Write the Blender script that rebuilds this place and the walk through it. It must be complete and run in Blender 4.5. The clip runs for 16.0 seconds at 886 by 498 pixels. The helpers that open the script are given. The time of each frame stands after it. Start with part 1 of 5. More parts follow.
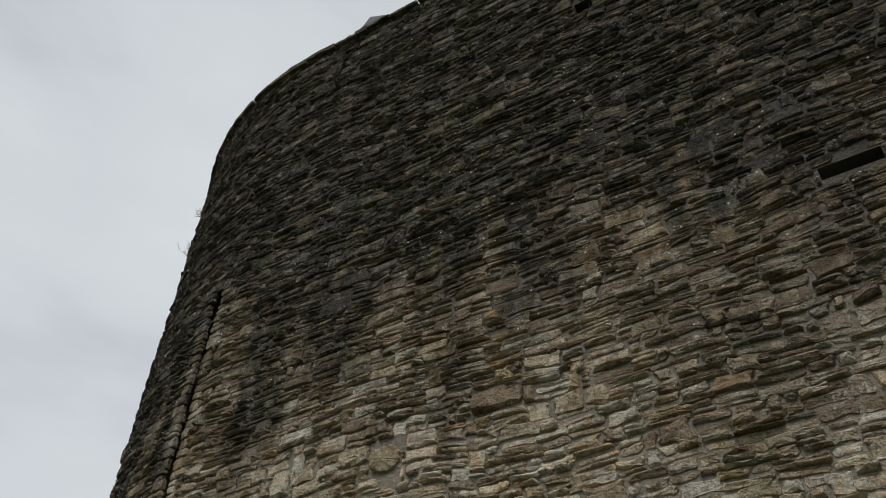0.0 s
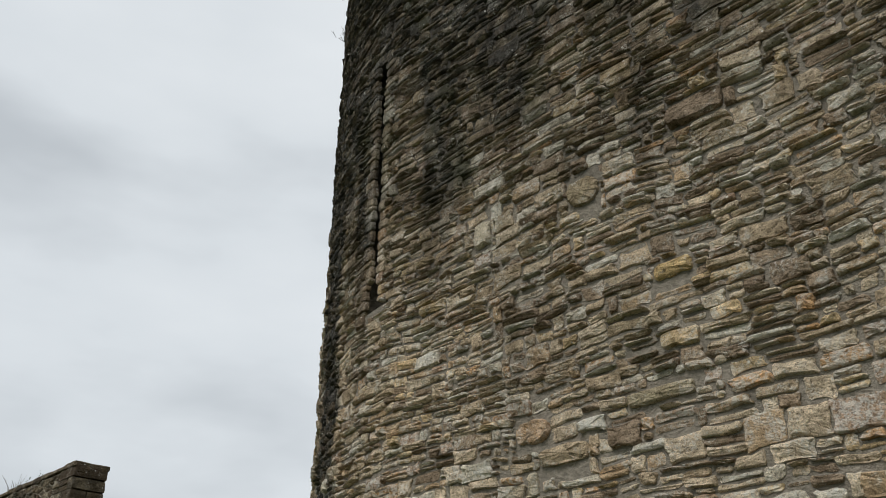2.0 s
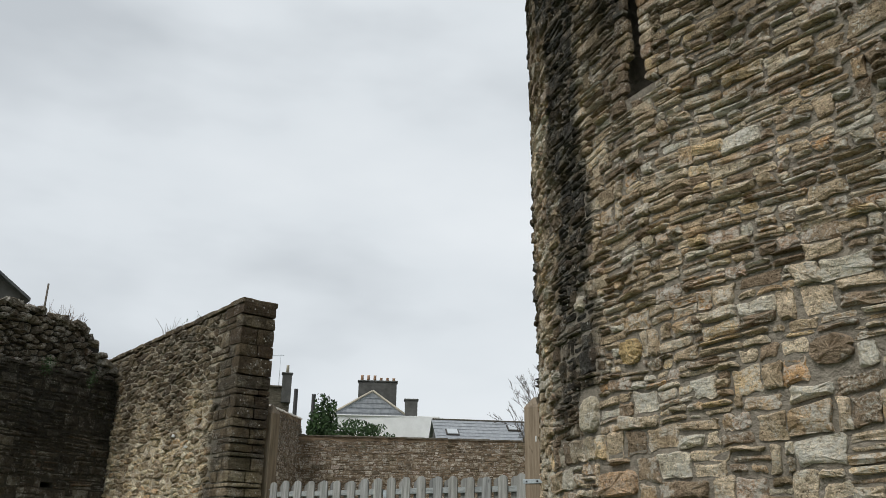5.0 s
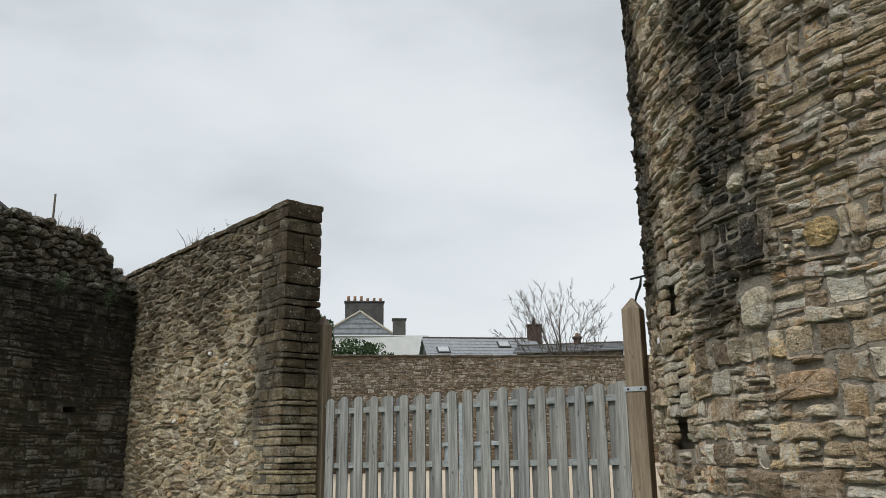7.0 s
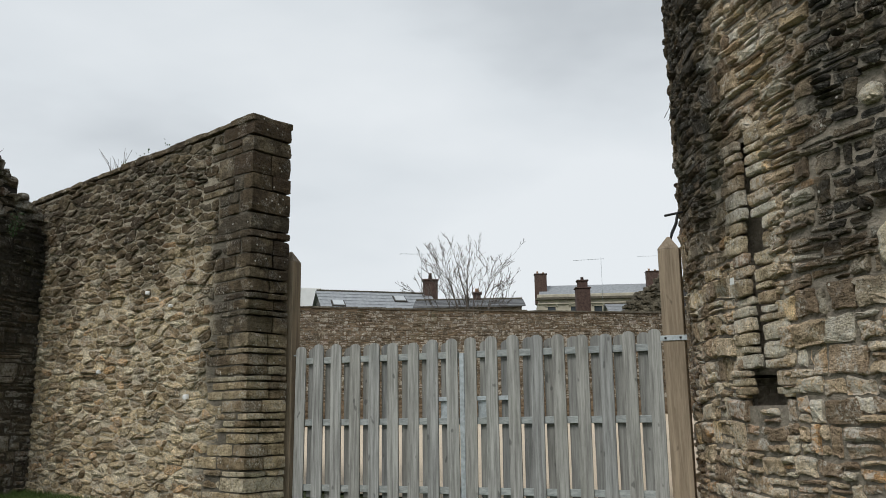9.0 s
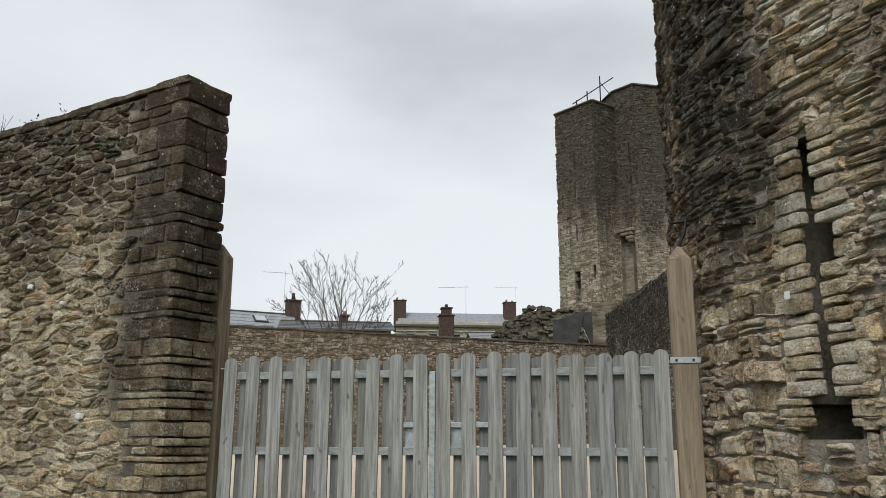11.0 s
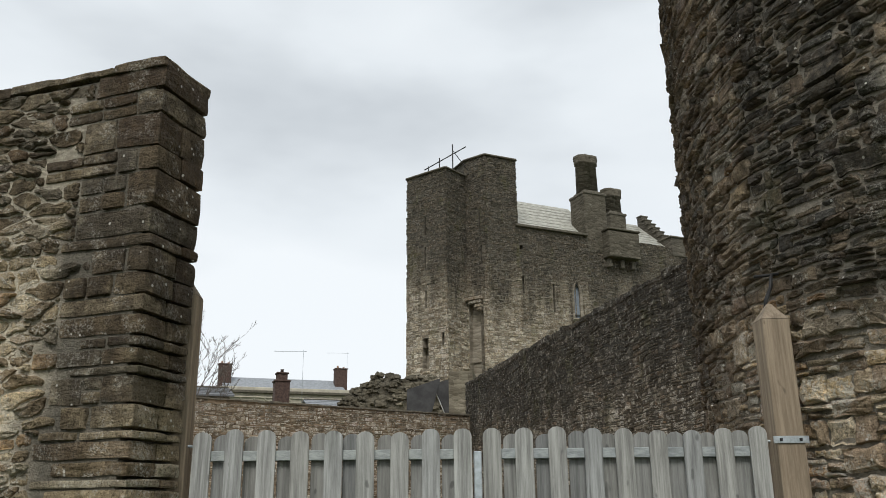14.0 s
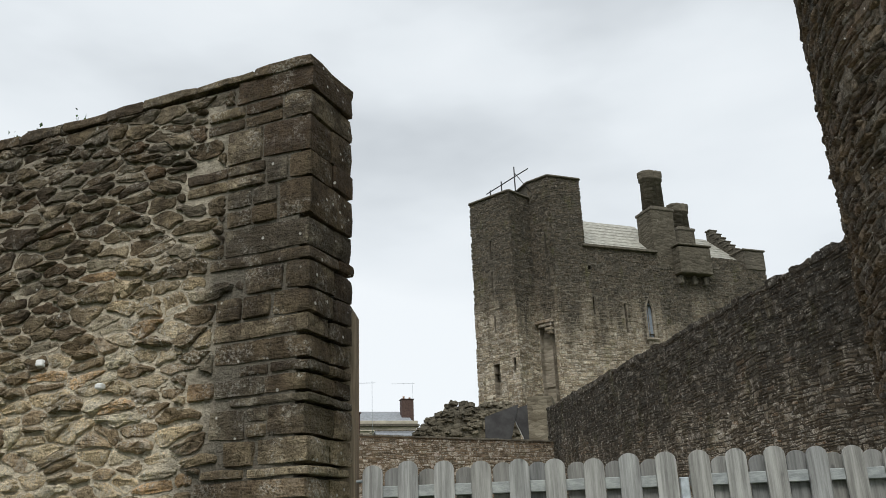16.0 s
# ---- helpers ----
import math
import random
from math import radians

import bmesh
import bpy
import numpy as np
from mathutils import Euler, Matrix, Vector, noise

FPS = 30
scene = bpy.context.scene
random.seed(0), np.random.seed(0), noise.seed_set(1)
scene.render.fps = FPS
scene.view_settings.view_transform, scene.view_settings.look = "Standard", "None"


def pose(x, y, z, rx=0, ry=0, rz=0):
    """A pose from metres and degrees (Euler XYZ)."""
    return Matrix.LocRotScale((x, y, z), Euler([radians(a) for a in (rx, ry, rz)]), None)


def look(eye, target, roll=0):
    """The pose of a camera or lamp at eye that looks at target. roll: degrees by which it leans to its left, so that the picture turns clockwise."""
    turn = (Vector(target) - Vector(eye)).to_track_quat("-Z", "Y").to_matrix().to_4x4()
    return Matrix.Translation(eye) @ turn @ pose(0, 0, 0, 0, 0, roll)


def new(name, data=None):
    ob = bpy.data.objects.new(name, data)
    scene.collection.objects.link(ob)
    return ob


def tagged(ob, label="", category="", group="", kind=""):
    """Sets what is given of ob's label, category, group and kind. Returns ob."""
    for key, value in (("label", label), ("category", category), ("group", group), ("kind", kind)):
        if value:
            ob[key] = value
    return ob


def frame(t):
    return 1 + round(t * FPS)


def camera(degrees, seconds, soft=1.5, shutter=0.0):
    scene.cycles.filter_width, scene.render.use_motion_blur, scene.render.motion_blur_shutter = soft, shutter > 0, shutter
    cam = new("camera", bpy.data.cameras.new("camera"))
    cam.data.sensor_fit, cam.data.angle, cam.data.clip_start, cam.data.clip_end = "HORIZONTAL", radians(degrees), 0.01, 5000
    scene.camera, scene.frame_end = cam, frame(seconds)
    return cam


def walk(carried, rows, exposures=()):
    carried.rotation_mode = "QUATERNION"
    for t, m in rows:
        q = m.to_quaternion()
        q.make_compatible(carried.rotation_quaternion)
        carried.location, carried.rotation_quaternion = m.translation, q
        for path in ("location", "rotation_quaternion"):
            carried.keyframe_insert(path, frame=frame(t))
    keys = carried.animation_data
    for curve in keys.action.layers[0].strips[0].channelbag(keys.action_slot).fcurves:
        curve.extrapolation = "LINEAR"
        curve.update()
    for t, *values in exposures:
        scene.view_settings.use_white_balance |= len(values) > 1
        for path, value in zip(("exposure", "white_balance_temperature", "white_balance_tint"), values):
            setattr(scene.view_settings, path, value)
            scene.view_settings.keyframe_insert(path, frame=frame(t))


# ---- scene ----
cam = camera(55.1, 16.0, soft=0.7)
METRES, EYE, TILT, LEAN, TURN = 13.0, 1.5, 0.0, 0.0, 33.5
ROWS = [
    (0.0, 0.0, 0.0, 0.0, -1.92, 44.12, -1.98),
    (0.5, -0.0037, 0.0043, -0.0036, 1.87, 37.11, -2.46),
    (1.0, -0.0087, 0.0076, -0.007, 3.56, 31.97, -2.26),
    (1.5, -0.0092, 0.0167, -0.0094, 6.07, 29.31, -1.69),
    (2.0, -0.0131, 0.0333, -0.0083, 13.05, 28.75, -0.62),
    (2.5, -0.0361, 0.0499, -0.0093, 18.42, 27.44, -0.88),
    (3.0, -0.0626, 0.0665, -0.0089, 17.44, 25.34, -1.59),
    (3.5, -0.089, 0.0927, -0.0087, 16.68, 23.41, -1.36),
    (4.0, -0.1199, 0.1004, -0.0098, 15.04, 23.36, -1.2),
    (4.5, -0.1563, 0.1131, -0.0082, 13.89, 22.0, -0.65),
    (5.0, -0.1949, 0.1323, -0.0076, 17.88, 19.46, -0.9),
    (7.5, -0.3601, 0.2153, -0.0061, 15.54, 13.4, 0.62),
    (8.0, -0.397, 0.2372, -0.0075, 14.06, 12.61, 0.18),
    (8.5, -0.4309, 0.2534, -0.0042, 9.73, 11.52, 0.38),
    (9.0, -0.4619, 0.283, -0.0027, 8.03, 11.17, 0.75),
    (9.5, -0.4951, 0.3013, -0.0029, 4.23, 11.26, -0.39),
    (12.0, -0.6132, 0.4436, 0.0063, -6.24, 14.35, 0.75),
    (12.5, -0.6383, 0.4668, 0.0118, -9.37, 15.89, 0.36),
    (13.0, -0.6533, 0.4963, 0.014, -11.43, 17.16, 0.42),
    (13.5, -0.6745, 0.5176, 0.0125, -12.95, 17.37, 0.31),
    (14.0, -0.697, 0.5343, 0.0166, -14.51, 17.33, 0.58),
    (14.5, -0.7083, 0.5554, 0.0199, -14.75, 18.5, 1.36),
    (15.0, -0.7209, 0.5733, 0.0207, -14.53, 19.19, 1.02),
    (15.5, -0.7407, 0.5869, 0.0232, -14.46, 19.24, 1.2),
    (16.0, -0.752, 0.6021, 0.0223, -10.23, 19.29, 1.99),
]
EXPOSURES = [(0.0, -0.18), (0.5, -0.1), (1.0, -0.05), (1.5, 0.0), (2.5, 0.02), (4.0, 0.0), (5.0, 0.07), (8.0, 0.04), (12.0, 0.15), (14.0, 0.24), (16.0, 0.22)]
SKY, SUN = 1.08, 1.9
walk(cam, [(t, pose(0, 0, EYE, TILT, LEAN, TURN) @ pose(METRES * x, METRES * y, METRES * z, 90 + pitch, roll, yaw)) for t, x, y, z, yaw, pitch, roll in ROWS], EXPOSURES)

# ---- world and light: an overcast day ----
def build_world():
    w = bpy.data.worlds.new("overcast_sky")
    scene.world = w
    w.use_nodes = True
    nt = w.node_tree
    nt.nodes.clear()
    N, L = nt.nodes.new, nt.links.new
    out, bg = N("ShaderNodeOutputWorld"), N("ShaderNodeBackground")
    sky = N("ShaderNodeTexSky")
    sky.sky_type, sky.sun_disc = "NISHITA", False
    sky.sun_elevation, sky.sun_rotation = radians(48), radians(200)
    co = N("ShaderNodeTexCoord")
    mp = N("ShaderNodeMapping")
    mp.inputs["Scale"].default_value = (1.0, 1.0, 2.6)
    mp.inputs["Location"].default_value = (0.35, 0.1, 0.2)
    n1, n2 = N("ShaderNodeTexNoise"), N("ShaderNodeTexNoise")
    n1.inputs["Scale"].default_value, n1.inputs["Detail"].default_value, n1.inputs["Roughness"].default_value = 1.7, 5.0, 0.48
    n2.inputs["Scale"].default_value, n2.inputs["Detail"].default_value = 0.9, 2.0
    add = N("ShaderNodeMath")
    add.operation = "MULTIPLY_ADD"
    add.inputs[1].default_value = 0.55
    ramp = N("ShaderNodeValToRGB")
    e = ramp.color_ramp.elements
    e[0].position, e[0].color = 0.60, (0.50, 0.535, 0.565, 1)
    e[1].position, e[1].color = 0.93, (0.745, 0.78, 0.805, 1)
    m = e.new(0.76)
    m.color = (0.665, 0.705, 0.735, 1)
    skm = N("ShaderNodeVectorMath")
    skm.operation = "SCALE"
    skm.inputs["Scale"].default_value = 0.08
    mix = N("ShaderNodeMix")
    mix.data_type = "RGBA"
    mix.inputs[0].default_value = 0.93
    L(co.outputs["Generated"], mp.inputs["Vector"])
    L(mp.outputs[0], n1.inputs["Vector"])
    L(mp.outputs[0], n2.inputs["Vector"])
    L(n2.outputs["Fac"], add.inputs[0])
    L(n1.outputs["Fac"], add.inputs[2])
    L(add.outputs[0], ramp.inputs[0])
    L(sky.outputs[0], skm.inputs[0])
    L(skm.outputs[0], mix.inputs[6])
    L(ramp.outputs[0], mix.inputs[7])
    L(mix.outputs[2], bg.inputs[0])
    bg.inputs[1].default_value = SKY
    L(bg.outputs[0], out.inputs[0])


build_world()
sun = new("sun", bpy.data.lights.new("sun", "SUN"))
sun.data.energy, sun.data.angle, sun.data.color = SUN, radians(25), (1.0, 0.97, 0.92)
sun.matrix_world = look((-2, -34, 46), (-9, 6, 0))


# ---- materials ----
class Nodes:
    """Short helper to write node trees."""

    def __init__(self, name):
        self.mat = bpy.data.materials.new(name)
        self.mat.use_nodes = True
        self.nt = self.mat.node_tree
        self.b = self.nt.nodes["Principled BSDF"]

    def node(self, kind, **kw):
        return self.nt.nodes.new("ShaderNode" + kind)

    def link(self, a, b):
        self.nt.links.new(a, b)

    def coords(self, scale=(1, 1, 1), local=False):
        m = self.node("Mapping")
        m.inputs["Scale"].default_value = scale
        if local:
            self.link(self.node("TexCoord").outputs["Object"], m.inputs["Vector"])
        else:
            self.link(self.node("NewGeometry").outputs["Position"], m.inputs["Vector"])
        return m.outputs[0]

    def noise(self, scale, detail=3.0, rough=0.55, vec=None):
        n = self.node("TexNoise")
        n.inputs["Scale"].default_value, n.inputs["Detail"].default_value, n.inputs["Roughness"].default_value = scale, detail, rough
        self.link(vec if vec is not None else self.coords(), n.inputs["Vector"])
        return n.outputs["Fac"]

    def math(self, op, a, b=0.0, c=None, clamp=False):
        n = self.node("Math")
        n.operation, n.use_clamp = op, clamp
        for i, v in enumerate((a, b) if c is None else (a, b, c)):
            if isinstance(v, (int, float)):
                n.inputs[i].default_value = v
            else:
                self.link(v, n.inputs[i])
        return n.outputs[0]

    def span(self, v, lo, hi, a=0.0, b=1.0):
        n = self.node("MapRange")
        n.interpolation_type = "SMOOTHSTEP"
        self.link(v, n.inputs[0])
        for i, k in enumerate((lo, hi, a, b)):
            n.inputs[1 + i].default_value = k
        return n.outputs[0]

    def ramp(self, v, stops, hard=False):
        n = self.node("ValToRGB")
        e = n.color_ramp.elements
        n.color_ramp.interpolation = "CONSTANT" if hard else "LINEAR"
        while len(e) < len(stops):
            e.new(0.5)
        for k, (p, c) in zip(e, stops):
            k.position, k.color = p, (*c, 1)
        self.link(v, n.inputs[0])
        return n.outputs[0]

    def mix(self, f, a, b, how="MIX"):
        n = self.node("Mix")
        n.data_type, n.blend_type = "RGBA", how
        for i, v in ((0, f), (6, a), (7, b)):
            if isinstance(v, (int, float)):
                n.inputs[i].default_value = v
            elif isinstance(v, tuple):
                n.inputs[i].default_value = (*v, 1)
            else:
                self.link(v, n.inputs[i])
        return n.outputs[2]

    def random(self):
        r = self.math("MULTIPLY_ADD", self.node("ObjectInfo").outputs["Random"], 7.31, self.node("NewGeometry").outputs["Random Per Island"])
        return self.math("FRACT", r)

    def axis(self, i):
        s = self.node("SeparateXYZ")
        self.link(self.node("NewGeometry").outputs["Position"], s.inputs[0])
        return s.outputs[i]

    def done(self, color, rough=0.9, bump=None, depth=0.01, strength=1.0, spec=0.3):
        if isinstance(color, tuple):
            self.b.inputs["Base Color"].default_value = (*color, 1)
        else:
            self.link(color, self.b.inputs["Base Color"])
        if isinstance(rough, (int, float)):
            self.b.inputs["Roughness"].default_value = rough
        else:
            self.link(rough, self.b.inputs["Roughness"])
        self.b.inputs["Specular IOR Level"].default_value = spec
        if bump is not None:
            n = self.node("Bump")
            n.inputs["Distance"].default_value, n.inputs["Strength"].default_value = depth, strength
            self.link(bump, n.inputs["Height"])
            self.link(n.outputs[0], self.b.inputs["Normal"])
        return self.mat


STONES = [(0.0, (0.36, 0.275, 0.195)), (0.11, (0.58, 0.46, 0.32)), (0.27, (0.70, 0.575, 0.42)), (0.42, (0.44, 0.335, 0.235)), (0.52, (0.76, 0.64, 0.48)), (0.66, (0.60, 0.44, 0.28)),
          (0.76, (0.80, 0.61, 0.37)), (0.83, (0.76, 0.69, 0.56)), (0.92, (0.50, 0.35, 0.24)), (0.97, (0.66, 0.41, 0.21))]
OLIVES = [(0.0, (0.36, 0.28, 0.18)), (0.14, (0.60, 0.49, 0.32)), (0.32, (0.80, 0.67, 0.46)), (0.46, (0.44, 0.355, 0.24)), (0.56, (0.74, 0.60, 0.39)), (0.72, (0.86, 0.76, 0.56)), (0.85, (0.52, 0.40, 0.26)), (0.94, (0.74, 0.50, 0.27))]
PALES = [(0.0, (0.255, 0.209, 0.152)), (0.2, (0.367, 0.310, 0.230)), (0.4, (0.469, 0.403, 0.299)), (0.6, (0.306, 0.257, 0.189)), (0.8, (0.530, 0.461, 0.345)), (0.93, (0.408, 0.320, 0.221))]
LOOPS = [(0.0, (0.42, 0.34, 0.23)), (0.25, (0.56, 0.47, 0.33)), (0.5, (0.62, 0.55, 0.42)), (0.75, (0.48, 0.37, 0.24)), (0.9, (0.66, 0.60, 0.49))]
BROWNS = [(0.0, (0.17, 0.145, 0.11)), (0.2, (0.25, 0.21, 0.16)), (0.4, (0.31, 0.265, 0.205)), (0.6, (0.20, 0.17, 0.13)), (0.8, (0.35, 0.305, 0.24)), (0.94, (0.25, 0.18, 0.135))]
DARKS = [(0.0, (0.14, 0.12, 0.095)), (0.2, (0.21, 0.18, 0.14)), (0.4, (0.27, 0.235, 0.185)), (0.6, (0.17, 0.145, 0.115)), (0.8, (0.31, 0.27, 0.21)), (0.93, (0.27, 0.185, 0.115))]


def stone(name, stops, dark_lo, dark_hi, dark=0.8, streak=0.5, lichen=0.5, moss=0.25, pier=None, streaks=(), algae=(0.018, 0.017, 0.014), crust=0.45):
    """Weathered rubble: every stone its own hue, bedding grain, black algae from above, pale lichen and some moss."""
    k = Nodes(name)
    pos = k.coords()
    base = k.ramp(k.random(), stops, hard=True)
    mott = k.noise(9.0, 5.0, 0.65)
    base = k.mix(k.span(mott, 0.30, 0.72), k.mix(1.0, base, (0.50, 0.48, 0.45), "MULTIPLY"), base)
    fine = k.noise(70.0, 3.0, 0.7)
    base = k.mix(k.span(fine, 0.38, 0.66, 0.0, 0.7), base, k.mix(1.0, base, (1.7, 1.68, 1.62), "MULTIPLY"))
    pits = k.noise(34.0, 4.0, 0.75)
    base = k.mix(k.span(pits, 0.36, 0.48, 0.6, 0.0), base, k.mix(1.0, base, (0.34, 0.32, 0.30), "MULTIPLY"))
    wide = k.noise(0.55, 4.0, 0.6)
    runs = k.noise(1.0, 4.0, 0.6, k.coords((1.15, 1.15, 0.10)))
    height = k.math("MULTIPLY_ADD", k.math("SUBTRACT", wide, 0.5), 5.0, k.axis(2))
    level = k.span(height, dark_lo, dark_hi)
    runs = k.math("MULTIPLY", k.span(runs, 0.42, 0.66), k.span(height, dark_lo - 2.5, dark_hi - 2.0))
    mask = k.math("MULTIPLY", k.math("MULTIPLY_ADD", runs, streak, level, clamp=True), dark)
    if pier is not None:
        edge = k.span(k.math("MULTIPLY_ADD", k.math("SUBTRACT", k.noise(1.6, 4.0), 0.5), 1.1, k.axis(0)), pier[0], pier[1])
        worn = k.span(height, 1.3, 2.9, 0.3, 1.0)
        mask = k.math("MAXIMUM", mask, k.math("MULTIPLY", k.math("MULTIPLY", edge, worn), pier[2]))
    for xc, half, z0, much in streaks:
        off = k.math("ABSOLUTE", k.math("SUBTRACT", k.math("MULTIPLY_ADD", k.math("SUBTRACT", k.noise(0.9, 4.0, 0.6, k.coords((1, 1, 0.5))), 0.5), 1.3, k.axis(0)), xc))
        band = k.math("MULTIPLY", k.span(off, half * 0.45, half, 1.0, 0.0), k.span(k.math("MULTIPLY_ADD", wide, 2.0, k.axis(2)), z0 + 0.6, z0 + 1.8))
        mask = k.math("MAXIMUM", mask, k.math("MULTIPLY", band, much))
    grit = k.span(k.math("MULTIPLY_ADD", k.random(), 0.3, k.noise(5.5, 5.0, 0.7)), 0.36, 0.76, 0.62, 1.0)
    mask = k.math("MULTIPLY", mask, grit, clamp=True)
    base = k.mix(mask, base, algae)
    vor = k.node("TexVoronoi")
    vor.inputs["Scale"].default_value = 13.0
    k.link(pos, vor.inputs["Vector"])
    pick = k.node("SeparateColor")
    k.link(vor.outputs["Color"], pick.inputs[0])
    pits = k.span(k.noise(34.0, 5.0, 0.75), 0.30, 0.46, 0.62, 0.0)
    base = k.mix(pits, base, k.mix(1.0, base, (0.30, 0.28, 0.26), "MULTIPLY"))
    spots = k.span(k.noise(42.0, 6.0, 0.8), 0.47, 0.60)
    where = k.span(k.noise(5.0, 4.0, 0.6), 0.50, 0.63)
    bare = k.span(mask, 0.3, 0.9, 1.0, 0.4)
    base = k.mix(k.math("MULTIPLY", k.math("MULTIPLY", k.math("MULTIPLY", spots, where), lichen), bare), base, (0.66, 0.635, 0.56))
    dots = k.math("MULTIPLY", k.math("MULTIPLY", k.span(vor.outputs["Distance"], 0.10, 0.19, 1.0, 0.0), k.span(pick.outputs[0], 0.80, 0.82)), lichen)
    base = k.mix(dots, base, (0.72, 0.70, 0.64))
    pale = k.math("MULTIPLY", k.span(k.math("MULTIPLY_ADD", k.random(), 0.22, k.noise(3.4, 5.0, 0.68)), 0.60, 0.70), k.span(k.noise(24.0, 4.0, 0.7), 0.38, 0.58))
    base = k.mix(k.math("MULTIPLY", k.math("MULTIPLY", pale, crust), k.span(mask, 0.05, 0.7, 1.0, 0.1)), base, (0.74, 0.725, 0.66))
    green = k.span(k.noise(1.3, 4.0, 0.6, k.coords((1, 1, 0.5))), 0.55, 0.72)
    base = k.mix(k.math("MULTIPLY", green, moss), base, (0.10, 0.105, 0.035))
    beds = k.noise(9.0, 4.0, 0.6, k.coords((0.8, 0.8, 3.2)))
    h = k.math("MULTIPLY_ADD", k.noise(17.0, 6.0, 0.72), 1.1, k.math("MULTIPLY_ADD", fine, 0.4, k.math("MULTIPLY", beds, 0.55)))
    return k.done(base, 0.92, h, 0.05, 1.0, 0.2)


def mortar(name, color, dark_lo, dark_hi, dark, pier=None):
    k = Nodes(name)
    n = k.noise(14.0, 5.0, 0.7)
    base = k.mix(k.span(n, 0.3, 0.7), tuple(c * 0.6 for c in color), color)
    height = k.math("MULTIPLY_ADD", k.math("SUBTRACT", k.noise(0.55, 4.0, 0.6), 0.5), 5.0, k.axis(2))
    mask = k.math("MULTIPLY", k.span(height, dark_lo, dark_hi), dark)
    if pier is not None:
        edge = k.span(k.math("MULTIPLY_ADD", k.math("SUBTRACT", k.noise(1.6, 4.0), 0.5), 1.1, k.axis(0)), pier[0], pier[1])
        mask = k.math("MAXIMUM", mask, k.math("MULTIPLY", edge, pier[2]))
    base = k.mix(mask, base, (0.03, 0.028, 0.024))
    return k.done(base, 0.95, k.math("MULTIPLY_ADD", k.noise(45.0, 4.0, 0.7), 0.5, n), 0.05)


def far_stone(name, lo, hi, dark_lo, dark_hi, dark, size=(3.0, 3.0, 9.0), lichen=0.3):
    """Rubble masonry seen from afar, with the bedding as relief."""
    k = Nodes(name)
    v = k.node("TexVoronoi")
    v.inputs["Scale"].default_value = 1.0
    k.link(k.coords(size), v.inputs["Vector"])
    sep = k.node("SeparateColor")
    k.link(v.outputs["Color"], sep.inputs[0])
    base = k.mix(sep.outputs[0], lo, hi)
    base = k.mix(k.span(k.noise(1.2, 5.0, 0.65), 0.3, 0.7, 0.0, 0.5), base, k.mix(1.0, base, (0.55, 0.52, 0.48), "MULTIPLY"))
    height = k.math("MULTIPLY_ADD", k.math("SUBTRACT", k.noise(0.16, 5.0, 0.65), 0.5), 16.0, k.axis(2))
    runs = k.span(k.noise(0.8, 4.0, 0.6, k.coords((0.9, 0.9, 0.05))), 0.45, 0.65)
    mask = k.math("MULTIPLY", k.math("MULTIPLY_ADD", runs, 0.35, k.span(height, dark_lo, dark_hi), clamp=True), dark)
    base = k.mix(mask, base, (0.05, 0.046, 0.038))
    spots = k.span(k.noise(5.0, 4.0, 0.75), 0.62, 0.70, 0.0, lichen)
    base = k.mix(spots, base, (0.50, 0.48, 0.42))
    h = k.math("SUBTRACT", k.noise(4.0, 5.0, 0.7, k.coords((1, 1, 2.5))), v.outputs["Distance"])
    return k.done(base, 0.95, h, 0.06, 1.0, 0.15)


def wood(name, a, b, grain=(28, 28, 1.3), rough=0.8):
    k = Nodes(name)
    g = k.noise(1.0, 6.0, 0.72, k.coords(grain))
    r = k.random()
    col = k.mix(k.span(g, 0.28, 0.72), a, b)
    col = k.mix(1.0, col, k.ramp(r, [(0.0, (0.78, 0.79, 0.80)), (0.4, (1.0, 0.99, 0.97)), (0.7, (0.88, 0.86, 0.82)), (1.0, (1.1, 1.1, 1.08))]), "MULTIPLY")
    damp = k.span(k.noise(1.4, 4.0, 0.6, k.coords((3, 3, 0.8))), 0.52, 0.75, 0.0, 0.45)
    col = k.mix(damp, col, k.mix(1.0, col, (0.55, 0.57, 0.52), "MULTIPLY"))
    knots = k.span(k.noise(1.0, 1.0, 0.4, k.coords((14, 14, 7))), 0.71, 0.78, 0.0, 0.6)
    col = k.mix(knots, col, tuple(c * 0.4 for c in a))
    return k.done(col, rough, g, 0.006, 0.8, 0.25)


def plain(name, color, rough=0.7, metal=0.0, var=0.25, scale=8.0, bump=0.004):
    k = Nodes(name)
    n = k.noise(scale, 5.0, 0.65)
    col = k.mix(k.span(n, 0.3, 0.7), tuple(c * (1 - var) for c in color), tuple(min(1, c * (1 + var)) for c in color))
    k.b.inputs["Metallic"].default_value = metal
    return k.done(col, rough, n, bump, 0.6)


def slates(name, color, dark):
    k = Nodes(name)
    n = k.noise(3.0, 4.0, 0.6)
    col = k.mix(k.span(n, 0.3, 0.7), dark, color)
    col = k.mix(1.0, col, k.ramp(k.random(), [(0, (0.8, 0.8, 0.8)), (1, (1.15, 1.15, 1.15))]), "MULTIPLY")
    return k.done(col, 0.6, n, 0.01)


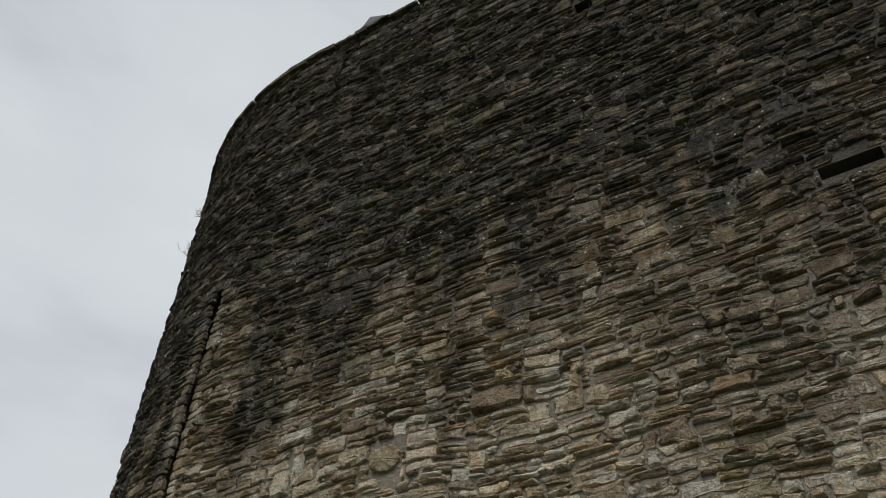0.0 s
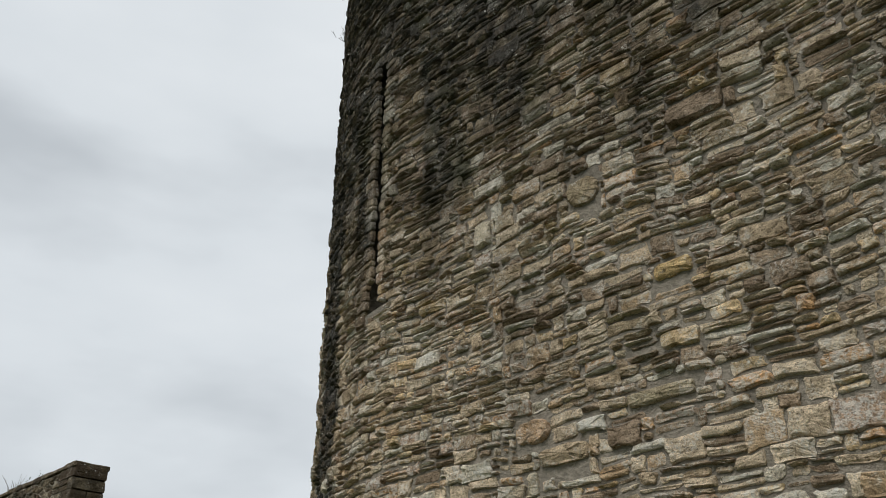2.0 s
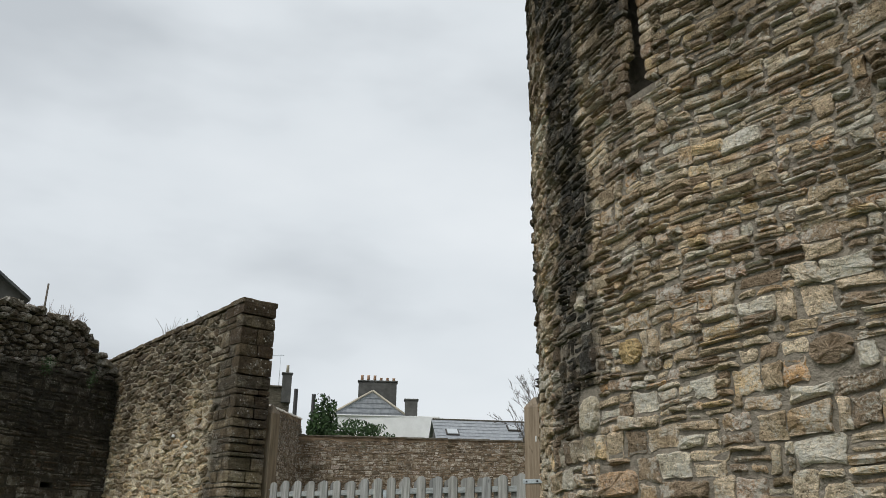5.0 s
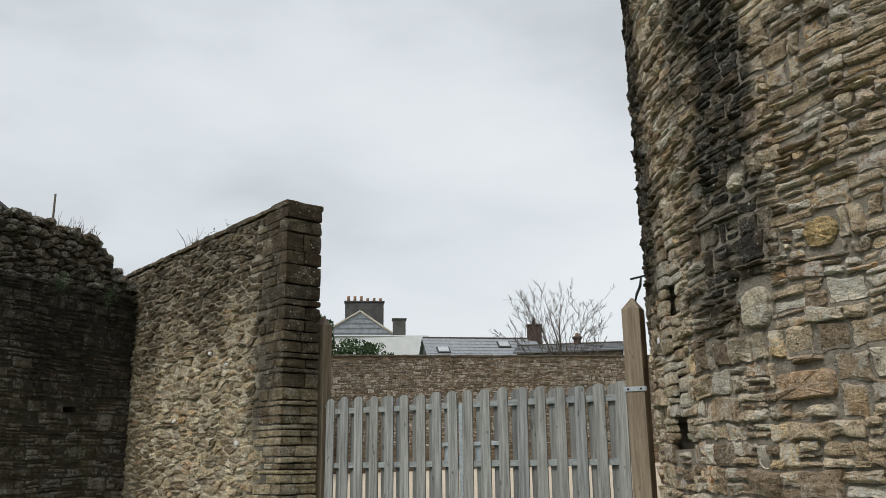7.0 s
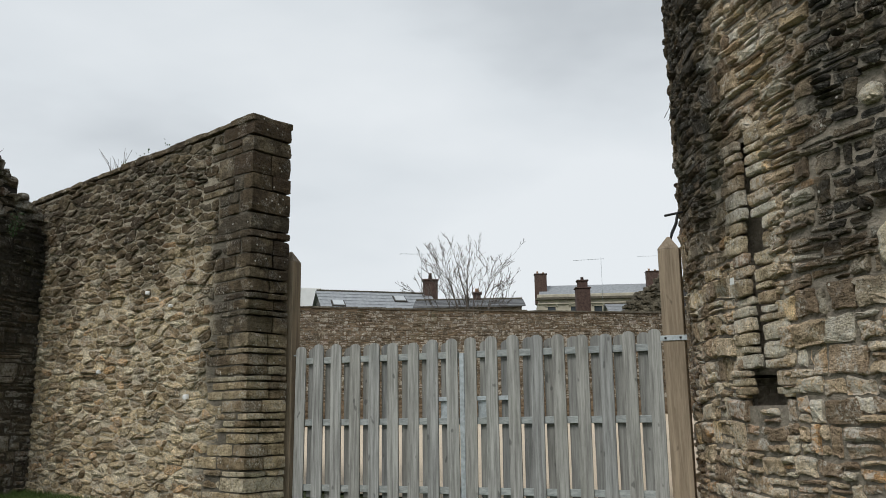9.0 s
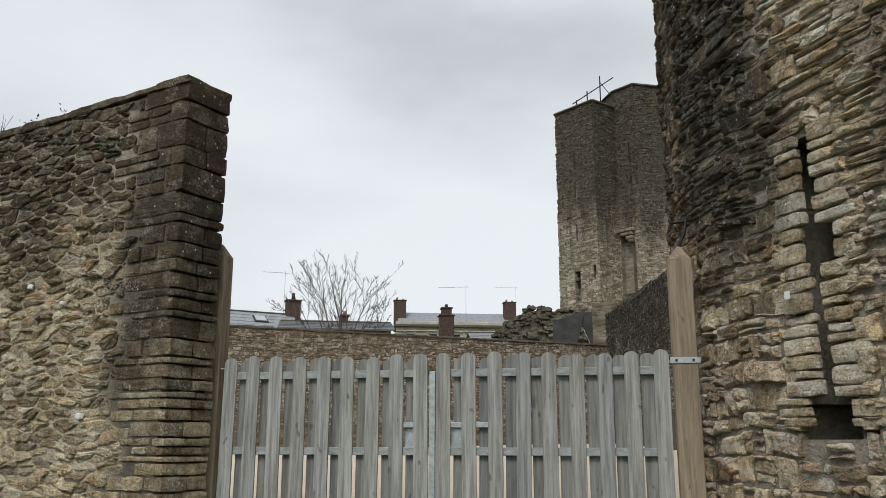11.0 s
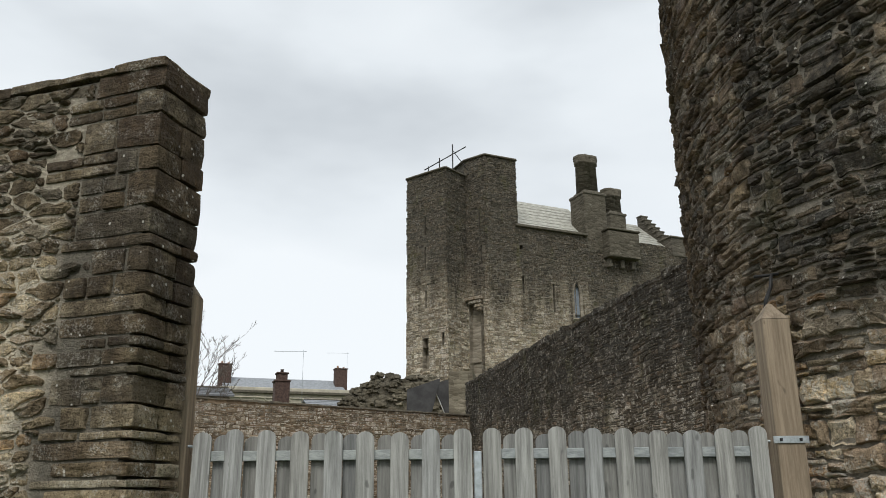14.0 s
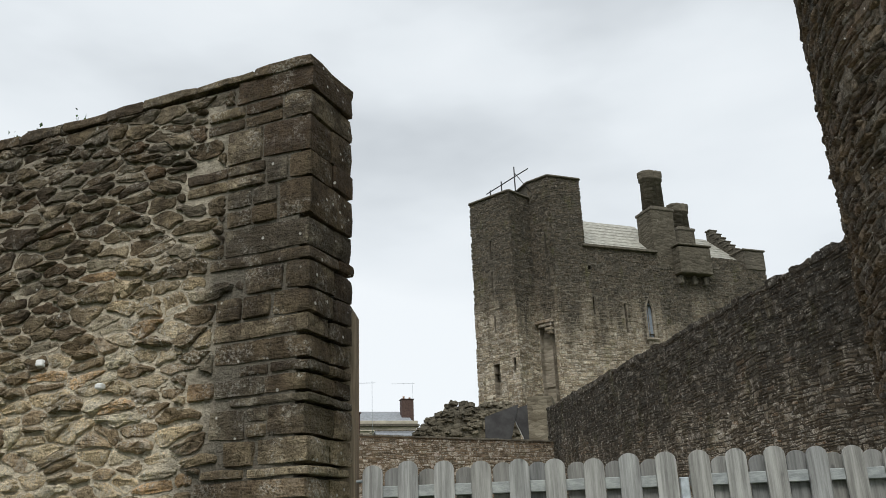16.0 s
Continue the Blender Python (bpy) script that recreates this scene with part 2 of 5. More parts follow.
def grass_ground(name):
    k = Nodes(name)
    n, m = k.noise(2.2, 5.0, 0.65), k.noise(40.0, 4.0, 0.7)
    col = k.mix(k.span(n, 0.35, 0.65), (0.045, 0.075, 0.02), (0.085, 0.10, 0.035))
    col = k.mix(k.span(m, 0.4, 0.7, 0.0, 0.6), col, (0.11, 0.13, 0.045))
    return k.done(col, 0.95, m, 0.03)


def gravel_ground(name):
    k = Nodes(name)
    n, m = k.noise(0.5, 4.0, 0.6), k.noise(60.0, 4.0, 0.7)
    col = k.mix(k.span(m, 0.3, 0.7), (0.48, 0.39, 0.29), (0.78, 0.67, 0.53))
    col = k.mix(k.span(n, 0.4, 0.7, 0.0, 0.35), col, (0.60, 0.52, 0.42))
    return k.done(col, 0.95, m, 0.02)


M_TOWER = stone("tower_rubble", STONES, 4.9, 9.0, 0.97, 0.55, 0.8, 0.25, streaks=((0.4, 2.6, 5.2, 0.72), (-6.2, 0.6, 5.9, 0.94), (-8.75, 0.6, 2.4, 0.98), (-10.7, 0.95, 2.9, 0.96), (-12.2, 1.4, 1.9, 0.9)), crust=0.62)
M_LOOP = stone("loop_rubble", LOOPS, 9.0, 14.0, 0.5, 0.0, 1.0, 0.2)
M_OCHRE = stone("ochre_stone", [(0.0, (0.70, 0.52, 0.27)), (0.5, (0.76, 0.60, 0.36)), (0.8, (0.60, 0.40, 0.24))], 9.0, 14.0, 0.5, 0.0, 0.5, 0.1, crust=0.2)
M_TOWER_MORTAR = mortar("tower_mortar", (0.35, 0.31, 0.25), 4.6, 8.5, 0.88)
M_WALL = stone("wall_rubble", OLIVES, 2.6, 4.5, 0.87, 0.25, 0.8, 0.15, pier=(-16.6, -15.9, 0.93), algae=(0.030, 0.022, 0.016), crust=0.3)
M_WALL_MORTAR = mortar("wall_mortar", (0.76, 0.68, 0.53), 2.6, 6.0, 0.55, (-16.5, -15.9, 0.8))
M_SIDE = stone("side_wall_rubble", DARKS, 1.5, 5.0, 0.86, 0.4, 0.55, 0.45)
M_HUMP = stone("broken_core_rubble", BROWNS, 3.5, 8.5, 0.6, 0.2, 0.7, 0.5)
M_SIDE_MORTAR = mortar("side_wall_mortar", (0.13, 0.115, 0.09), 1.0, 4.5, 0.85)
M_CURTAIN = stone("curtain_rubble", DARKS, 2.5, 7.0, 0.90, 0.4, 1.0, 0.2)
M_CURTAIN_MORTAR = mortar("curtain_mortar", (0.13, 0.115, 0.09), 2.0, 6.0, 0.8)
M_FARWALL = far_stone("boundary_wall_rubble", (0.12, 0.09, 0.06), (0.26, 0.20, 0.14), 6.0, 12.0, 0.5, (2.6, 2.6, 8.0), 0.35)
M_CASTLE_STONE = stone("castle_stone", PALES, 12.5, 21.0, 0.90, 0.7, 0.6, 0.35)
M_FARWALL_STONE = stone("boundary_stone", BROWNS, 4.0, 8.5, 0.55, 0.2, 0.8, 0.3)
M_CASTLE = far_stone("castle_rubble", (0.22, 0.195, 0.15), (0.36, 0.325, 0.26), 12.0, 24.0, 0.80, (1.6, 1.6, 5.0), 0.3)
M_RUIN = far_stone("ruin_rubble", (0.12, 0.105, 0.075), (0.25, 0.225, 0.17), 6.0, 12.0, 0.6, (2.2, 2.2, 5.0), 0.4)
M_COPING = plain("coping_stone", (0.10, 0.09, 0.07), 0.9, 0, 0.4, 6.0, 0.01)
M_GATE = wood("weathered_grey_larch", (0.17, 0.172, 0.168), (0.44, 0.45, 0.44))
# same larch for the rear boards, shade behind the front row put into the colour
M_GATE_BACK = wood("weathered_grey_larch_shaded", (0.14, 0.142, 0.137), (0.30, 0.305, 0.295))
M_RAIL = wood("weathered_rail", (0.22, 0.24, 0.245), (0.40, 0.43, 0.43), (1.3, 28, 28))
M_POST = wood("treated_post_timber", (0.18, 0.14, 0.10), (0.37, 0.30, 0.22), (20, 20, 1.2))
M_STEEL = plain("galvanised_steel", (0.42, 0.46, 0.48), 0.5, 0.6, 0.2, 20)
M_IRON = plain("dark_iron", (0.03, 0.03, 0.03), 0.6, 0.5, 0.3, 20)
M_GRASS = grass_ground("rough_grass")
M_GRAVEL = gravel_ground("pale_gravel")
M_BLADE = plain("grass_blade", (0.075, 0.12, 0.03), 0.7, 0, 0.4, 3.0)
M_STALK = plain("grey_red_stalk", (0.16, 0.115, 0.09), 0.85, 0, 0.3, 3.0)
M_BARK = plain("bare_bark", (0.11, 0.095, 0.08), 0.9, 0, 0.3, 5.0)
M_SLATE = slates("grey_slate", (0.30, 0.32, 0.34), (0.21, 0.225, 0.24))
M_SLATE_GREEN = slates("pale_weathered_slate", (0.43, 0.425, 0.375), (0.27, 0.265, 0.225))
M_SLATE_DARK = slates("dark_slate", (0.14, 0.145, 0.15), (0.09, 0.095, 0.10))
M_RENDER_W = plain("white_render", (0.72, 0.73, 0.72), 0.85, 0, 0.06, 1.2)
M_RENDER_G = plain("dark_grey_render", (0.085, 0.085, 0.08), 0.9, 0, 0.25, 1.5)
M_ASHLAR = plain("beige_ashlar", (0.42, 0.385, 0.31), 0.85, 0, 0.18, 0.9, 0.01)
M_PALE_COPING = plain("pale_concrete_coping", (0.62, 0.61, 0.57), 0.9, 0, 0.15, 2.0)
M_BRICK = plain("red_chimney_brick", (0.08, 0.052, 0.043), 0.9, 0, 0.35, 6.0, 0.01)
M_POT = plain("clay_pot", (0.42, 0.26, 0.17), 0.8, 0, 0.25, 3.0)
M_GLASS = plain("dark_window_glass", (0.05, 0.06, 0.07), 0.08, 0, 0.1, 1.0, 0.0)
M_SKYGLASS = plain("skylight_glass", (0.45, 0.48, 0.50), 0.1, 0, 0.1, 1.0, 0.0)
M_LEAF = plain("evergreen_leaf", (0.035, 0.07, 0.022), 0.6, 0, 0.5, 3.0)
M_PANE = plain("leaded_window_glass", (0.20, 0.235, 0.27), 0.15, 0, 0.2, 3.0, 0.0)
M_TIMBER = plain("dark_timber", (0.05, 0.045, 0.04), 0.8, 0, 0.3, 6.0)
M_CONCRETE = plain("dark_concrete_slab", (0.05, 0.05, 0.05), 0.9, 0, 0.3, 1.5, 0.01)


# ---- mesh helpers ----
def mesh(name, verts, faces, mat, smooth=False):
    me = bpy.data.meshes.new(name)
    me.from_pydata([tuple(v) for v in verts], [], [tuple(f) for f in faces])
    me.materials.append(mat)
    if smooth:
        me.polygons.foreach_set("use_smooth", [True] * len(me.polygons))
    me.update()
    return me


def thing(name, label, category, group="", kind="", at=(0, 0, 0)):
    ob = new(name)
    ob.location = at
    ob.empty_display_size = 0.2
    return tagged(ob, label, category, group, kind)


def world_at(ob):
    v = Vector((0, 0, 0))
    while ob is not None:
        v += ob.location
        ob = ob.parent
    return v


def part(name, me, parent=None, label=""):
    """Links a mesh written in world places as one part of a thing."""
    ob = new(name, me)
    if parent is not None:
        ob.parent = parent
        ob.location = -world_at(parent)
    if label:
        tagged(ob, label)
    return ob


def shape_box(size, bevel=0.0, seg=1):
    bm = bmesh.new()
    bmesh.ops.create_cube(bm, size=1.0)
    bmesh.ops.scale(bm, vec=size, verts=bm.verts)
    if bevel > 0:
        bmesh.ops.bevel(bm, geom=bm.edges[:], offset=bevel, segments=seg, affect="EDGES")
    return bm


def from_bm(name, bm, mat, m=None, smooth=False):
    if m is not None:
        bm.transform(m)
    bmesh.ops.recalc_face_normals(bm, faces=bm.faces[:])
    me = bpy.data.meshes.new(name)
    bm.to_mesh(me)
    bm.free()
    me.materials.append(mat)
    if smooth:
        me.polygons.foreach_set("use_smooth", [True] * len(me.polygons))
    return me


def box(name, centre, size, mat, parent=None, bevel=0.01, turn=0.0, label="", tilt=(0, 0)):
    return part(name, from_bm(name, shape_box(size, bevel), mat, pose(*centre, tilt[0], tilt[1], turn)), parent, label)


def tube_data(points, radii, sides=6):
    verts, faces = [], []
    pts = [Vector(p) for p in points]
    for i, p in enumerate(pts):
        d = (pts[min(i + 1, len(pts) - 1)] - pts[max(i - 1, 0)]).normalized()
        a = d.cross(Vector((0.31, 0.17, 0.93))).normalized()
        b = d.cross(a)
        for j in range(sides):
            t = 2 * math.pi * j / sides
            verts.append(p + (a * math.cos(t) + b * math.sin(t)) * radii[i])
    for i in range(len(pts) - 1):
        for j in range(sides):
            k = (j + 1) % sides
            faces.append((i * sides + j, i * sides + k, (i + 1) * sides + k, (i + 1) * sides + j))
    n = len(verts)
    faces.append(tuple(range(sides - 1, -1, -1)))
    faces.append(tuple(range(n - sides, n)))
    return verts, faces


def tube(name, points, radii, mat, parent=None, sides=6, label=""):
    if isinstance(radii, (int, float)):
        radii = [radii] * len(points)
    v, f = tube_data(points, radii, sides)
    return part(name, mesh(name, v, f, mat, True), parent, label)


def prism_data(plan, z0, z1):
    n = len(plan)
    v = [(x, y, z0) for x, y in plan] + [(x, y, z1) for x, y in plan]
    f = [(i, (i + 1) % n, n + (i + 1) % n, n + i) for i in range(n)] + [tuple(range(n, 2 * n)), tuple(range(n - 1, -1, -1))]
    return v, f


def prism(name, plan, z0, z1, mat, parent=None, label=""):
    bm = bmesh.new()
    v, f = prism_data(plan, z0, z1)
    vs = [bm.verts.new(p) for p in v]
    for q in f:
        bm.faces.new([vs[i] for i in q])
    return part(name, from_bm(name, bm, mat), parent, label)


# ---- masonry: rubble laid in rough courses over a surface (s along, z up, d outward) ----
def line_surface(p, q):
    """A flat upright face from p to q; outward is to the right of the way from p to q."""
    p, q = Vector((*p, 0)), Vector((*q, 0))
    d = (q - p).normalized()
    n = Vector((d.y, -d.x, 0))
    return lambda s: (p + d * s, d, n)


def shell(name, surface, cuts_s, cuts_z, holes, depth, mat, parent, lean=0.0):
    """The wall's body behind the stones, with real recesses at the holes."""
    ss = sorted(set([round(c, 4) for c in cuts_s] + [round(h[i], 4) for h in holes for i in (0, 1)]))
    zz = sorted(set([round(c, 4) for c in cuts_z] + [round(h[i], 4) for h in holes for i in (2, 3)]))
    verts, faces = [], []

    def at(s, z, d):
        p, _, n = surface(s)
        d += lean * (z - 9.0)
        verts.append((p.x + n.x * d, p.y + n.y * d, z))
        return len(verts) - 1

    def inside(s, z):
        return any(h[0] < s < h[1] and h[2] < z < h[3] for h in holes)

    for a, b in zip(ss, ss[1:]):
        for c, e in zip(zz, zz[1:]):
            d = -depth if inside((a + b) / 2, (c + e) / 2) else 0.0
            faces.append((at(a, c, d), at(b, c, d), at(b, e, d), at(a, e, d)))
            if d:
                for (s0, z0, s1, z1, sm, zm) in ((a, c, a, e, 2 * a - (a + b) / 2, (c + e) / 2), (b, c, b, e, 2 * b - (a + b) / 2, (c + e) / 2),
                                                 (a, c, b, c, (a + b) / 2, 2 * c - (c + e) / 2), (a, e, b, e, (a + b) / 2, 2 * e - (c + e) / 2)):
                    if not inside(sm, zm):
                        faces.append((at(s0, z0, 0), at(s1, z1, 0), at(s1, z1, d), at(s0, z0, d)))
    return part(name, mesh(name, verts, faces, mat), parent)


def courses(s0, s1, z0, z1, rng, band=(0.15, 0.30), block=(0.22, 0.60), layers=(1, 2, 2, 3, 3)):
    """Rectangles (s, z, width, height) of rubble: bands cut into blocks, blocks into one to four beds."""
    out = []
    z = z0
    while z < z1:
        h = min(rng.uniform(*band), z1 - z + 0.02)
        if h < 0.03:
            break
        s = s0 - rng.uniform(0, block[0])
        while s < s1:
            w = rng.uniform(*block)
            n = rng.choice(layers)
            if h / n < 0.042:
                n = max(1, int(h / 0.045))
            cut = [rng.uniform(0.55, 1.45) for _ in range(n)]
            tot, zz = sum(cut), z
            for c in cut:
                hh = h * c / tot
                a, b = s + rng.uniform(-0.014, 0.014), s + w + rng.uniform(-0.014, 0.014)
                if n == 1 or rng.random() < 0.62 or b - a < 0.26:
                    out.append(((a + b) / 2, zz + hh / 2, b - a, hh))
                else:
                    m = a + (b - a) * rng.uniform(0.3, 0.7)
                    out.append(((a + m) / 2, zz + hh / 2, m - a, hh))
                    out.append(((m + b) / 2, zz + hh / 2, b - m, hh))
                zz += hh
            s += w
        z += h
    return out


def clip(poly, px, pz, nx, nz):
    """The part of a convex outline that lies behind a line through (px, pz) with normal (nx, nz)."""
    out = []
    for (ax, az), (bx, bz) in zip(poly, poly[1:] + poly[:1]):
        da, db = (ax - px) * nx + (az - pz) * nz, (bx - px) * nx + (bz - pz) * nz
        if da <= 0:
            out.append((ax, az))
        if da * db < 0:
            k = da / (da - db)
            out.append((ax + (bx - ax) * k, az + (bz - az) * k))
    return out


def random_rubble(s0, s1, z0, z1, rng, wide, tall, loose=0.42, gap=0.16):
    """Outlines of unsquared stones fitted against one another, with no courses."""
    cols, rows = int((s1 - s0) / wide) + 3, int((z1 - z0) / tall) + 3
    pts = {}
    for r in range(rows):
        for c in range(cols):
            if rng.random() > gap:
                pts[c, r] = (c - 1 + 0.5 * (r % 2) + rng.uniform(-loose, loose), r - 1 + rng.uniform(-loose, loose) + 0.35 * noise.noise((c * 0.6, r * 0.3, 2.0)))
    lim = ((s1 - s0) / wide, (z1 - z0) / tall)
    out = []
    for (c, r), (x, z) in pts.items():
        poly = [(max(x - 1.6, 0), max(z - 1.6, 0)), (min(x + 1.6, lim[0]), max(z - 1.6, 0)), (min(x + 1.6, lim[0]), min(z + 1.6, lim[1])), (max(x - 1.6, 0), min(z + 1.6, lim[1]))]
        if poly[0][0] >= poly[1][0] or poly[0][1] >= poly[2][1]:
            continue
        for dc in range(-3, 4):
            for dr in range(-3, 4):
                q = pts.get((c + dc, r + dr))
                if q is not None and (dc or dr) and len(poly) > 2:
                    poly = clip(poly, (x + q[0]) / 2, (z + q[1]) / 2, q[0] - x, q[1] - z)
        if len(poly) > 2:
            out.append([(s0 + a * wide, z0 + b * tall) for a, b in poly])
    return out


def stone_mesh(poly, rng, joint, out, detail, worn):
    """One stone from its outline: a broken edge, a chipped arris and an uneven face; (s, z, d) about its middle."""
    n = len(poly)
    cx, cz = sum(p[0] for p in poly) / n, sum(p[1] for p in poly) / n
    w, h = max(p[0] for p in poly) - min(p[0] for p in poly), max(p[1] for p in poly) - min(p[1] for p in poly)
    if w - joint < 0.025 or h - joint < 0.018:
        return None
    kx, kz = (w - joint) / w, (h - joint) / h
    pts = [((x - cx) * kx, (z - cz) * kz) for x, z in poly]
    ring = []
    for i in range(n):
        (ax, az), (bx, bz), (px, pz) = pts[i], pts[(i + 1) % n], pts[i - 1]
        la, lp = math.hypot(bx - ax, bz - az), math.hypot(px - ax, pz - az)
        if la < 0.012:
            continue
        cut = min(0.36, rng.uniform(0.006, worn) / la)
        ring.append((ax + (bx - ax) * cut, az + (bz - az) * cut))
        m = min(detail, int(la / 0.075))
        nx, nz = (bz - az) / la, (ax - bx) / la
        for q in range(1, m + 1):
            f = (q + rng.uniform(-0.3, 0.3)) / (m + 1)
            o = rng.uniform(-1, 0.45) * min(0.022, 0.15 * min(w, h))
            ring.append((ax + (bx - ax) * f + nx * o, az + (bz - az) * f + nz * o))
        if 1 - cut > cut + 0.05:
            cut = min(0.36, rng.uniform(0.006, worn) / la)
            ring.append((bx + (ax - bx) * cut, bz + (az - bz) * cut))
    k = len(ring)
    if k < 4:
        return None
    ins = min(0.022, 0.24 * min(w, h)) * rng.uniform(0.5, 1.5)
    ix, iz = max(0.3, 1 - 2 * ins / w), max(0.3, 1 - 2 * ins / h)
    tx, tz = rng.gauss(0, 0.05), rng.gauss(0.04, 0.12)
    v = [(x, z, -0.03) for x, z in ring]
    v += [(x * 0.99, z * 0.985, out * rng.uniform(0.25, 0.8)) for x, z in ring]
    v += [(x * ix, z * iz, out * rng.uniform(0.7, 1.15) + tx * x + tz * z) for x, z in ring]
    v.append((rng.uniform(-0.1, 0.1) * w, rng.uniform(-0.1, 0.1) * h, out * rng.uniform(0.95, 1.25)))
    f = []
    for r in (0, 1):
        for i in range(k):
            e = (i + 1) % k
            f.append((r * k + i, r * k + e, (r + 1) * k + e, (r + 1) * k + i))
    f += [(2 * k + i, 2 * k + (i + 1) % k, 3 * k) for i in range(k)]
    return cx, cz, np.array(v), f


def lay(name, pieces, surface, mat, parent, seed, proud=(0.02, 0.06), joint=0.014, skip=None, single=None, warp=0.05, holes=(), lean=0.0, detail=2, slant=0.03, worn=0.026):
    """Sets stones on a surface. Stones that single() picks (300 at most) are objects of their own; the rest is one joined mesh.
    Pieces are rectangles (s, z, width, height) or outlines [(s, z), ...]."""
    rng = random.Random(seed)
    verts, faces, count, singles = [], [], 0, 0

    def bend(s, z):
        return warp * noise.noise((s * 0.55, z * 0.6, seed * 3.7)) + 0.4 * warp * noise.noise((s * 2.1, z * 1.5, seed * 1.7))

    for piece in pieces:
        if isinstance(piece, tuple):
            s, z, w, h = piece
            s_lo, s_hi = s - w / 2, s + w / 2
            zz = z + bend(s, z)
            if skip is not None and skip(s, zz, w, h):
                continue
            for h0, h1, z0, z1 in holes:
                if zz + h / 2 > z0 and zz - h / 2 < z1 and s_hi > h0 and s_lo < h1:
                    s_lo, s_hi = (s_lo, min(s_hi, h0)) if s < (h0 + h1) / 2 else (max(s_lo, h1), s_hi)
            if s_hi - s_lo < 0.04:
                continue
            g = lambda a: rng.uniform(-a, a)
            j, u = min(slant, 0.2 * (s_hi - s_lo)), min(0.02, 0.17 * h)
            poly = [(s_lo + g(j), z - h / 2 + g(u)), (s_hi + g(j), z - h / 2 + g(u)), (s_hi + g(j), z + h / 2 + g(u)), (s_lo + g(j), z + h / 2 + g(u))]
        else:
            poly = piece
        made = stone_mesh(poly, rng, joint * rng.uniform(0.5, 1.6), rng.uniform(*proud) * (1.35 if rng.random() < 0.12 else 1.0), detail, worn)
        if made is None:
            continue
        s, z, v, f = made
        p, d, n = surface(s)
        o = lean * (z - 9.0)
        tall = np.array([bend(s + a, z + b) for a, b in v[:, :2]]) if detail else np.full(len(v), bend(s, z))
        local = np.column_stack((d.x * v[:, 0] + n.x * v[:, 2], d.y * v[:, 0] + n.y * v[:, 2], v[:, 1] + tall))
        at = np.array((p.x + n.x * o, p.y + n.y * o, z))
        if single is not None and singles < 300 and single(s, z, 0, 0):
            singles += 1
            ob = new("stone", mesh("stone", local.tolist(), f, mat))
            ob.parent = parent
            ob.location = Vector(at.tolist()) - world_at(parent)
        else:
            verts.append(local + at)
            faces += [tuple(k + count for k in q) for q in f]
            count += len(v)
    if verts:
        ob = part(name, mesh(name, np.concatenate(verts).tolist(), faces, mat), parent)
        tagged(ob, kind="stuff")


def block_shape(rng, size, rough=0.012, arris=0.018):
    """A roughly squared stone block: broken, rounded arrises and an uneven face."""
    bm = bmesh.new()
    bmesh.ops.create_cube(bm, size=1.0)
    bmesh.ops.subdivide_edges(bm, edges=bm.edges[:], cuts=3, use_grid_fill=True)
    half = Vector(size) / 2
    r = min(arris, min(size) * 0.25)
    seed = Vector((rng.uniform(0, 90), rng.uniform(0, 90), rng.uniform(0, 90)))
    skew = [rng.uniform(-0.035, 0.035) for _ in range(4)]
    for v in bm.verts:
        p = Vector((v.co.x * size[0], v.co.y * size[1], v.co.z * size[2]))
        c = Vector([max(-h + r, min(h - r, q)) for q, h in zip(p, half)])
        d = p - c
        p = c + (d.normalized() * r if d.length > 1e-6 else d)
        p.z += (skew[0] * p.x + skew[1] * p.y) * min(1.0, size[2] / 0.3)
        p.x *= 1 + skew[2] * p.z / max(size[2], 0.01)
        k = noise.noise_vector(p * 7.0 + seed) * rough + noise.noise_vector(p * 22.0 + seed) * rough * 0.5
        v.co = p + k
    return bm


# ---- ground ----
def ground_height(x, y):
    if y < 7.5:
        return 0.055 * max(y, -40) - 0.003 * max(min(x, 30), -40)
    k = min((y - 7.5) / 30.0, 1.0)
    near = 0.4125 - 0.003 * max(min(x, 30), -40)
    return near * (1 - k) + 1.45 * k


def build_ground():
    xs = [-3000, -900, -300, -120, -80, -60] + [-45 + 1.5 * i for i in range(41)] + [30, 60, 120, 300, 900, 3000]
    ys = [-3000, -900, -300, -100, -40] + [-12 + 1.5 * i for i in range(14)] + [9, 12, 16, 20, 25, 30, 37.5, 45, 60, 90, 150, 300, 900, 3000]
    verts = [(x, y, ground_height(x, y) + 0.02 * noise.noise((x * 0.4, y * 0.4, 0))) for y in ys for x in xs]
    n = len(xs)
    faces = [(j * n + i, j * n + i + 1, (j + 1) * n + i + 1, (j + 1) * n + i) for j in range(len(ys) - 1) for i in range(n - 1)]
    tagged(part("ground", mesh("ground", verts, faces, M_GRASS, True)), "rough grass ground around the stone walls", "ground", kind="structure")
    # the pale forecourt behind the gate
    verts, faces = [], []
    px = [-46 + 2.0 * i for i in range(24)]
    py = [7.6, 9, 12, 16, 20, 25, 30, 37.5, 44]
    for y in py:
        for x in px:
            verts.append((x, y, ground_height(x, y) + 0.035))
    n = len(px)
    faces = [(j * n + i, j * n + i + 1, (j + 1) * n + i + 1, (j + 1) * n + i) for j in range(len(py) - 1) for i in range(n - 1)]
    tagged(part("pavement", mesh("pavement", verts, faces, M_GRAVEL, True)), "pale sandy gravel forecourt behind the wooden gate", "pavement", kind="structure")


build_ground()

